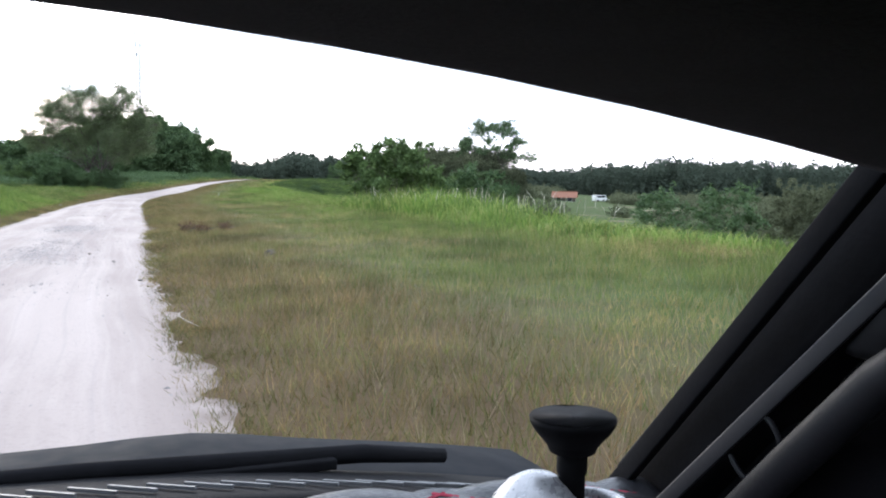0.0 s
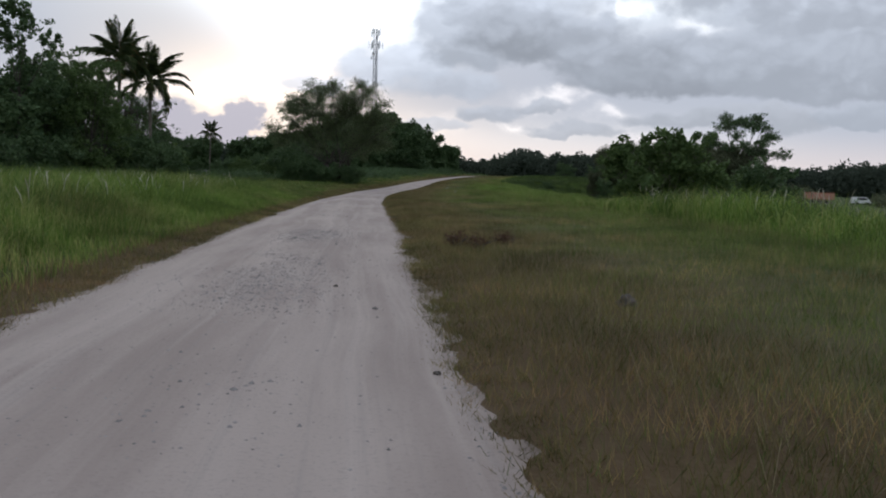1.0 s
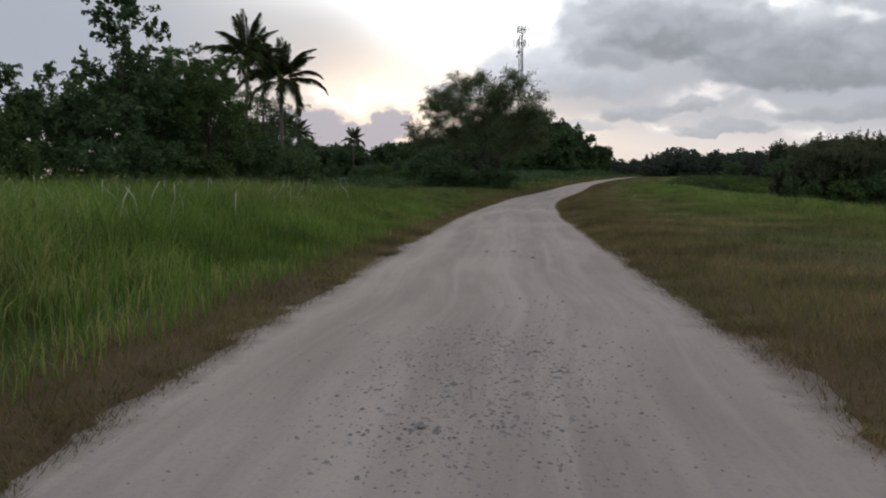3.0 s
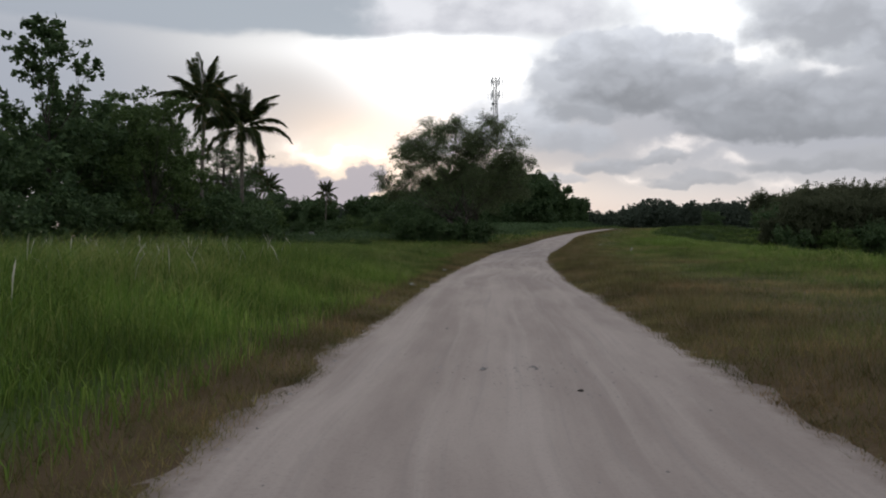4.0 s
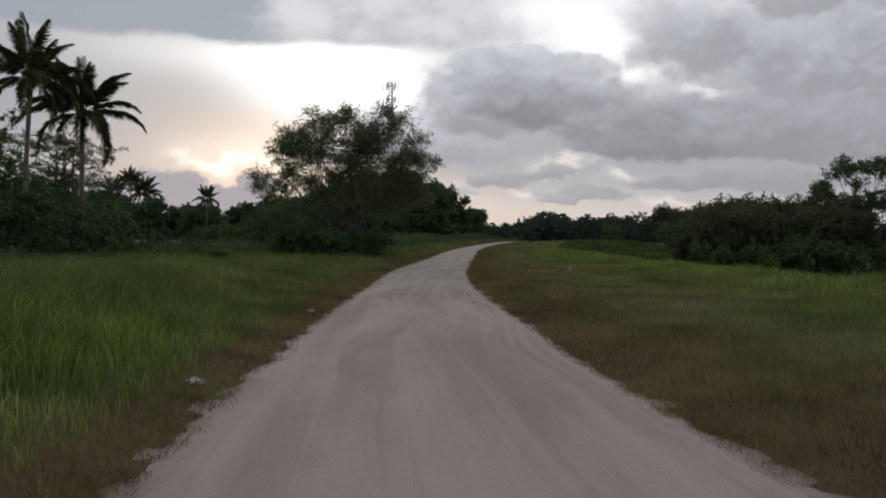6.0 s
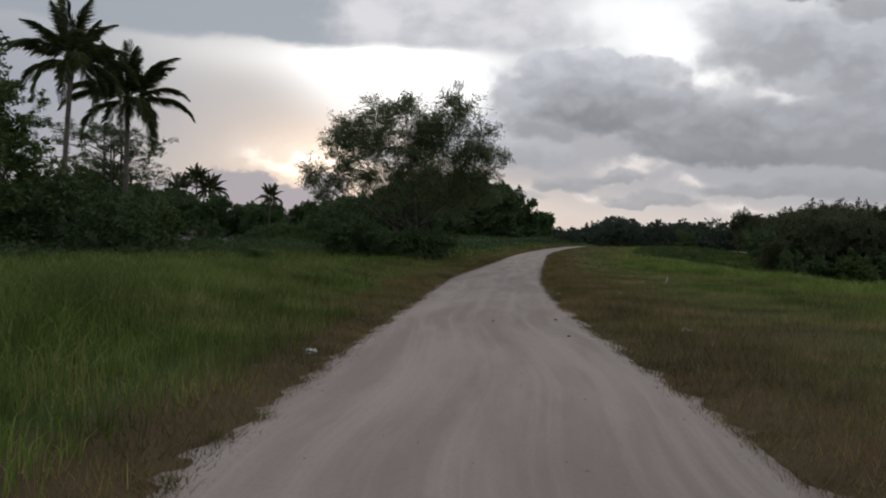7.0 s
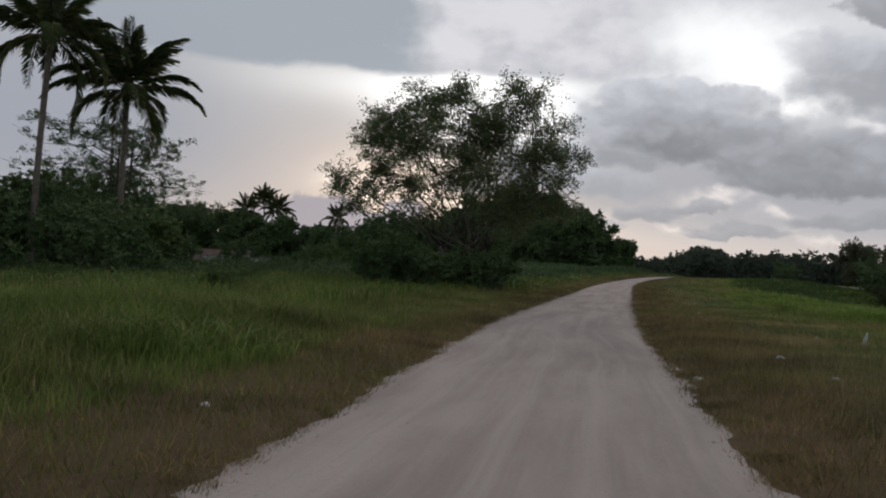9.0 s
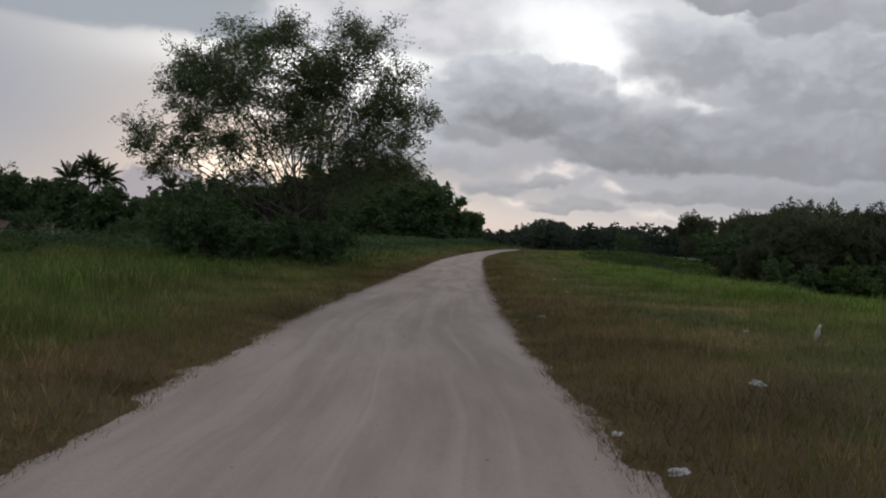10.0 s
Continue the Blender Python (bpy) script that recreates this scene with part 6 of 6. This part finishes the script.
    outline = [(-2.0, 0.30), (2.10, 0.30), (2.14, 0.50), (2.05, 0.57), (1.25, 0.80), (0.85, 0.86), (-1.95, 0.93), (-2.08, 0.62)]
    for s in (1, -1):
        x = MID + s * 0.86
        vs0 = [bm.verts.new((x, q, z)) for q, z in outline]
        vs1 = [bm.verts.new((x - 0.03 * s, q, z)) for q, z in outline]
        bm.faces.new(vs0)
        bm.faces.new(vs1[::-1])
        for i in range(len(outline)):
            j = (i + 1) % len(outline)
            bm.faces.new((vs0[i], vs0[j], vs1[j], vs1[i]))
    bmesh.ops.recalc_face_normals(bm, faces=bm.faces)
    part("side_panels", bm, PAINT, t)
    bm = bmesh.new()
    box(bm, MID - 0.83, 2.0, 0.30, MID + 0.83, 2.13, 0.55, 0.03)
    part("front_bumper", bm, PAINT, t)
    # unseen rear end, added opaque to shut daylight out of the cabin
    bm = bmesh.new()
    box(bm, MID - 0.83, -2.06, 0.30, MID + 0.83, -1.97, 0.95, 0.03)
    part("unseen_tailgate", bm, PAINT, t)
    bm = bmesh.new()
    prism(bm, (MID, -2.0, 0.93), (MID, -1.74, 1.40), (0.78, 0, 0), (0, 0.006, 0.004), 0.0)
    part("opaque_rear_window", bm, GLASS_DARK, t)
    bm = bmesh.new()
    box(bm, MID - 0.82, -1.95, 0.28, MID + 0.82, 2.0, 0.34)
    part("floor_pan", bm, BLACK, t)
    # bonnet
    bz = lambda x, y: 0.892 - 0.13 * (x + 0.1) ** 2 - 0.30 * max(0, y - 1.25) + 0.012 * math.exp(-((x - 0.15) / 0.12) ** 2)
    bm = bmesh.new()
    sheet(bm, lin(MID - 0.82, MID + 0.86, 24), lin(1.02, 2.05, 14), bz, 0.025)
    part("bonnet", bm, PAINT, t, "dusty dark bonnet", True)
    # cowl with slanting slots
    cz = lambda x, y: 0.956 - 0.13 * (x - MID) ** 2 - 0.18 * max(0, y - 0.84)
    bm = bmesh.new()
    sheet(bm, lin(MID - 0.80, MID + 0.82, 22), lin(0.82, 1.06, 5), cz, 0.03)
    cowl = part("cowl", bm, BLACK, t, "black cowl under the windscreen", True)
    bm = bmesh.new()
    prism(bm, (0.018, -0.020, 0), (-0.026, 0.020, -0.004), (0.0014, 0.001, 0), (0, 0, 0.002), 0.0)
    slot = part("slot_rib", bm, RIB, cowl)
    for i in range(34):
        x = MID - 0.62 + i * 0.038
        ob = slot if i == 0 else new("slot_rib", slot.data)
        ob.parent = cowl
        ob.matrix_local = Matrix.Translation((x, 0.92, cz(x, 0.92) + 0.006))
    # wiper
    wiper = new("wiper")
    wiper.parent = t
    bm = bmesh.new()
    tube(bm, [Vector((0.46, 1.07, 0.882)), Vector((0.34, 1.06, 0.901)), Vector((0.0, 1.05, 0.918)), Vector((-0.35, 1.04, 0.924)), Vector((-0.80, 1.03, 0.912))], [0.010, 0.013, 0.012, 0.010, 0.008], 8)
    part("wiper_arm", bm, BLACK, wiper, "", True)
    bm = bmesh.new()
    prism(bm, (0.30, 1.045, 0.898), (-0.52, 1.035, 0.912), (0, 0.010, 0), (0, 0, 0.007), 0.003)
    part("wiper_blade", bm, BLACK, wiper, "", True)
    # dashboard under a quilted cover
    dz = lambda x, y: 0.950 - 0.06 * (x - MID) ** 2 - 0.35 * max(0, 0.56 - y) ** 1.5 * 4

    def puffed(x, y):
        a, b = (x + y * 1.7) / 0.17, (x - y * 1.7) / 0.17
        return dz(x, y) + 0.010 * (abs(math.sin(math.pi * a)) * abs(math.sin(math.pi * b))) ** 0.6
    bm = bmesh.new()
    sheet(bm, lin(MID - 0.78, MID + 0.79, 150), lin(0.44, 0.815, 40), puffed, 0.02)
    dash = part("dashboard", bm, QUILT, t, "black quilted dashboard cover with red stitching", True)
    bm = bmesh.new()
    for k in range(-9, 12):
        for sg in (1, -1):
            pts = []
            for q in lin(0.45, 0.81, 19):
                x = k * 0.17 - sg * q * 1.7
                if MID - 0.77 < x < MID + 0.78:
                    pts.append(Vector((x, q, puffed(x, q) + 0.002)))
            for p0, p1 in zip(pts, pts[1:]):
                tube(bm, [p0, p0.lerp(p1, 0.7)], [0.0018, 0.0018], 4)
    tagged(part("stitching", bm, THREAD, dash, "red diamond stitching"), kind="stuff")
    bm = bmesh.new()
    prism(bm, (MID - 0.79, 0.43, 0.80), (MID + 0.80, 0.43, 0.80), (0, 0.012, 0), (0, 0, 0.115), 0.01)
    part("dashboard_front", bm, BLACK, t)
    bm = bmesh.new()
    prism(bm, (MID - 0.80, 0.84, 0.62), (MID + 0.80, 0.84, 0.62), (0, 0.02, 0), (0, 0, 0.28), 0.0)
    part("bulkhead", bm, BLACK, t)
    # wheels
    for sx in (1, -1):
        for wy in (1.45, -1.25):
            w = new("wheel")
            w.parent = t
            w.matrix_local = pose(MID + sx * 0.80, wy, 0.285, 0, 90, 0)
            bm = bmesh.new()
            prof = [(0.18, -0.09), (0.25, -0.095), (0.285, -0.07), (0.285, 0.07), (0.25, 0.095), (0.18, 0.09)]
            rings = [[bm.verts.new((math.cos(2 * math.pi * k / 28) * r, math.sin(2 * math.pi * k / 28) * r, z)) for k in range(28)] for r, z in prof]
            for i in range(len(prof)):
                a, b = rings[i], rings[(i + 1) % len(prof)]
                for k in range(28):
                    bm.faces.new((a[k], a[(k + 1) % 28], b[(k + 1) % 28], b[k]))
            part("tyre", bm, TYRE, w, "", True)
            bm = bmesh.new()
            bmesh.ops.create_cone(bm, cap_ends=True, segments=24, radius1=0.178, radius2=0.178, depth=0.12)
            part("rim", bm, RIM, w)


build_car()


RUBBER = plain("black_rubber", (0.005, 0.005, 0.006), 0.8, vary=0.1, spec=0.12)


def suction_mount():
    t = empty("suction_mount", CAR @ pose(0.385, 0.62, 0.95), "black suction cup mount on a silver base", "phone mount")
    bm = bmesh.new()
    tube(bm, [Vector((0, 0, q)) for q in (0.074, 0.077, 0.078, 0.084, 0.085, 0.090, 0.096, 0.103, 0.107, 0.1085, 0.106)], [0.0125, 0.013, 0.0195, 0.022, 0.023, 0.027, 0.0325, 0.0365, 0.037, 0.036, 0.029], 36)
    part("suction_cup", bm, RUBBER, t, "black rubber suction cup", True)
    bm = bmesh.new()
    tube(bm, [Vector((0, 0, 0.02)), Vector((0, 0, 0.058)), Vector((0, 0, 0.060)), Vector((0, 0, 0.078))], [0.0115, 0.0115, 0.013, 0.013], 18)
    part("stem", bm, RUBBER, t, "", True)
    bm = bmesh.new()
    tube(bm, [Vector((-0.026, 0.012, q)) for q in (-0.004, 0.015, 0.036, 0.050, 0.057, 0.059)], [0.044, 0.044, 0.038, 0.026, 0.014, 0.004], 32)
    part("base", bm, SILVER, t, "rounded silver base", True)
    bm = bmesh.new()
    tube(bm, [Vector((0.006 + 0.034 * math.cos(a), -0.012 + 0.034 * math.sin(a), 0.034)) for a in lin(0, 2 * math.pi, 37)], [0.005] * 37, 8, False)
    part("clamp_ring", bm, SILVER, t, "", True)


def dash_device():
    t = empty("phone_holder", CAR @ pose(-0.30, 0.56, 0.955, 0, 0, 20), "black boxy phone holder with a suction pad", "phone holder")
    bm = bmesh.new()
    box(bm, -0.075, -0.014, 0.0, 0.035, 0.014, 0.16, 0.012)
    part("back_plate", bm, BLACK, t, "", True)
    bm = bmesh.new()
    tube(bm, [Vector((0.02, 0.016, 0.12)), Vector((0.02, 0.03, 0.12)), Vector((0.02, 0.05, 0.12)), Vector((0.02, 0.06, 0.12))], [0.015, 0.03, 0.042, 0.044], 28)
    part("suction_pad", bm, BLACK, t, "", True)
    bm = bmesh.new()
    tube(bm, [Vector((0.036, 0.0, 0.07)), Vector((0.058, 0.0, 0.07))], [0.018, 0.016], 16)
    part("knob", bm, SILVER, t, "silver clamping knob", True)


suction_mount()
dash_device()
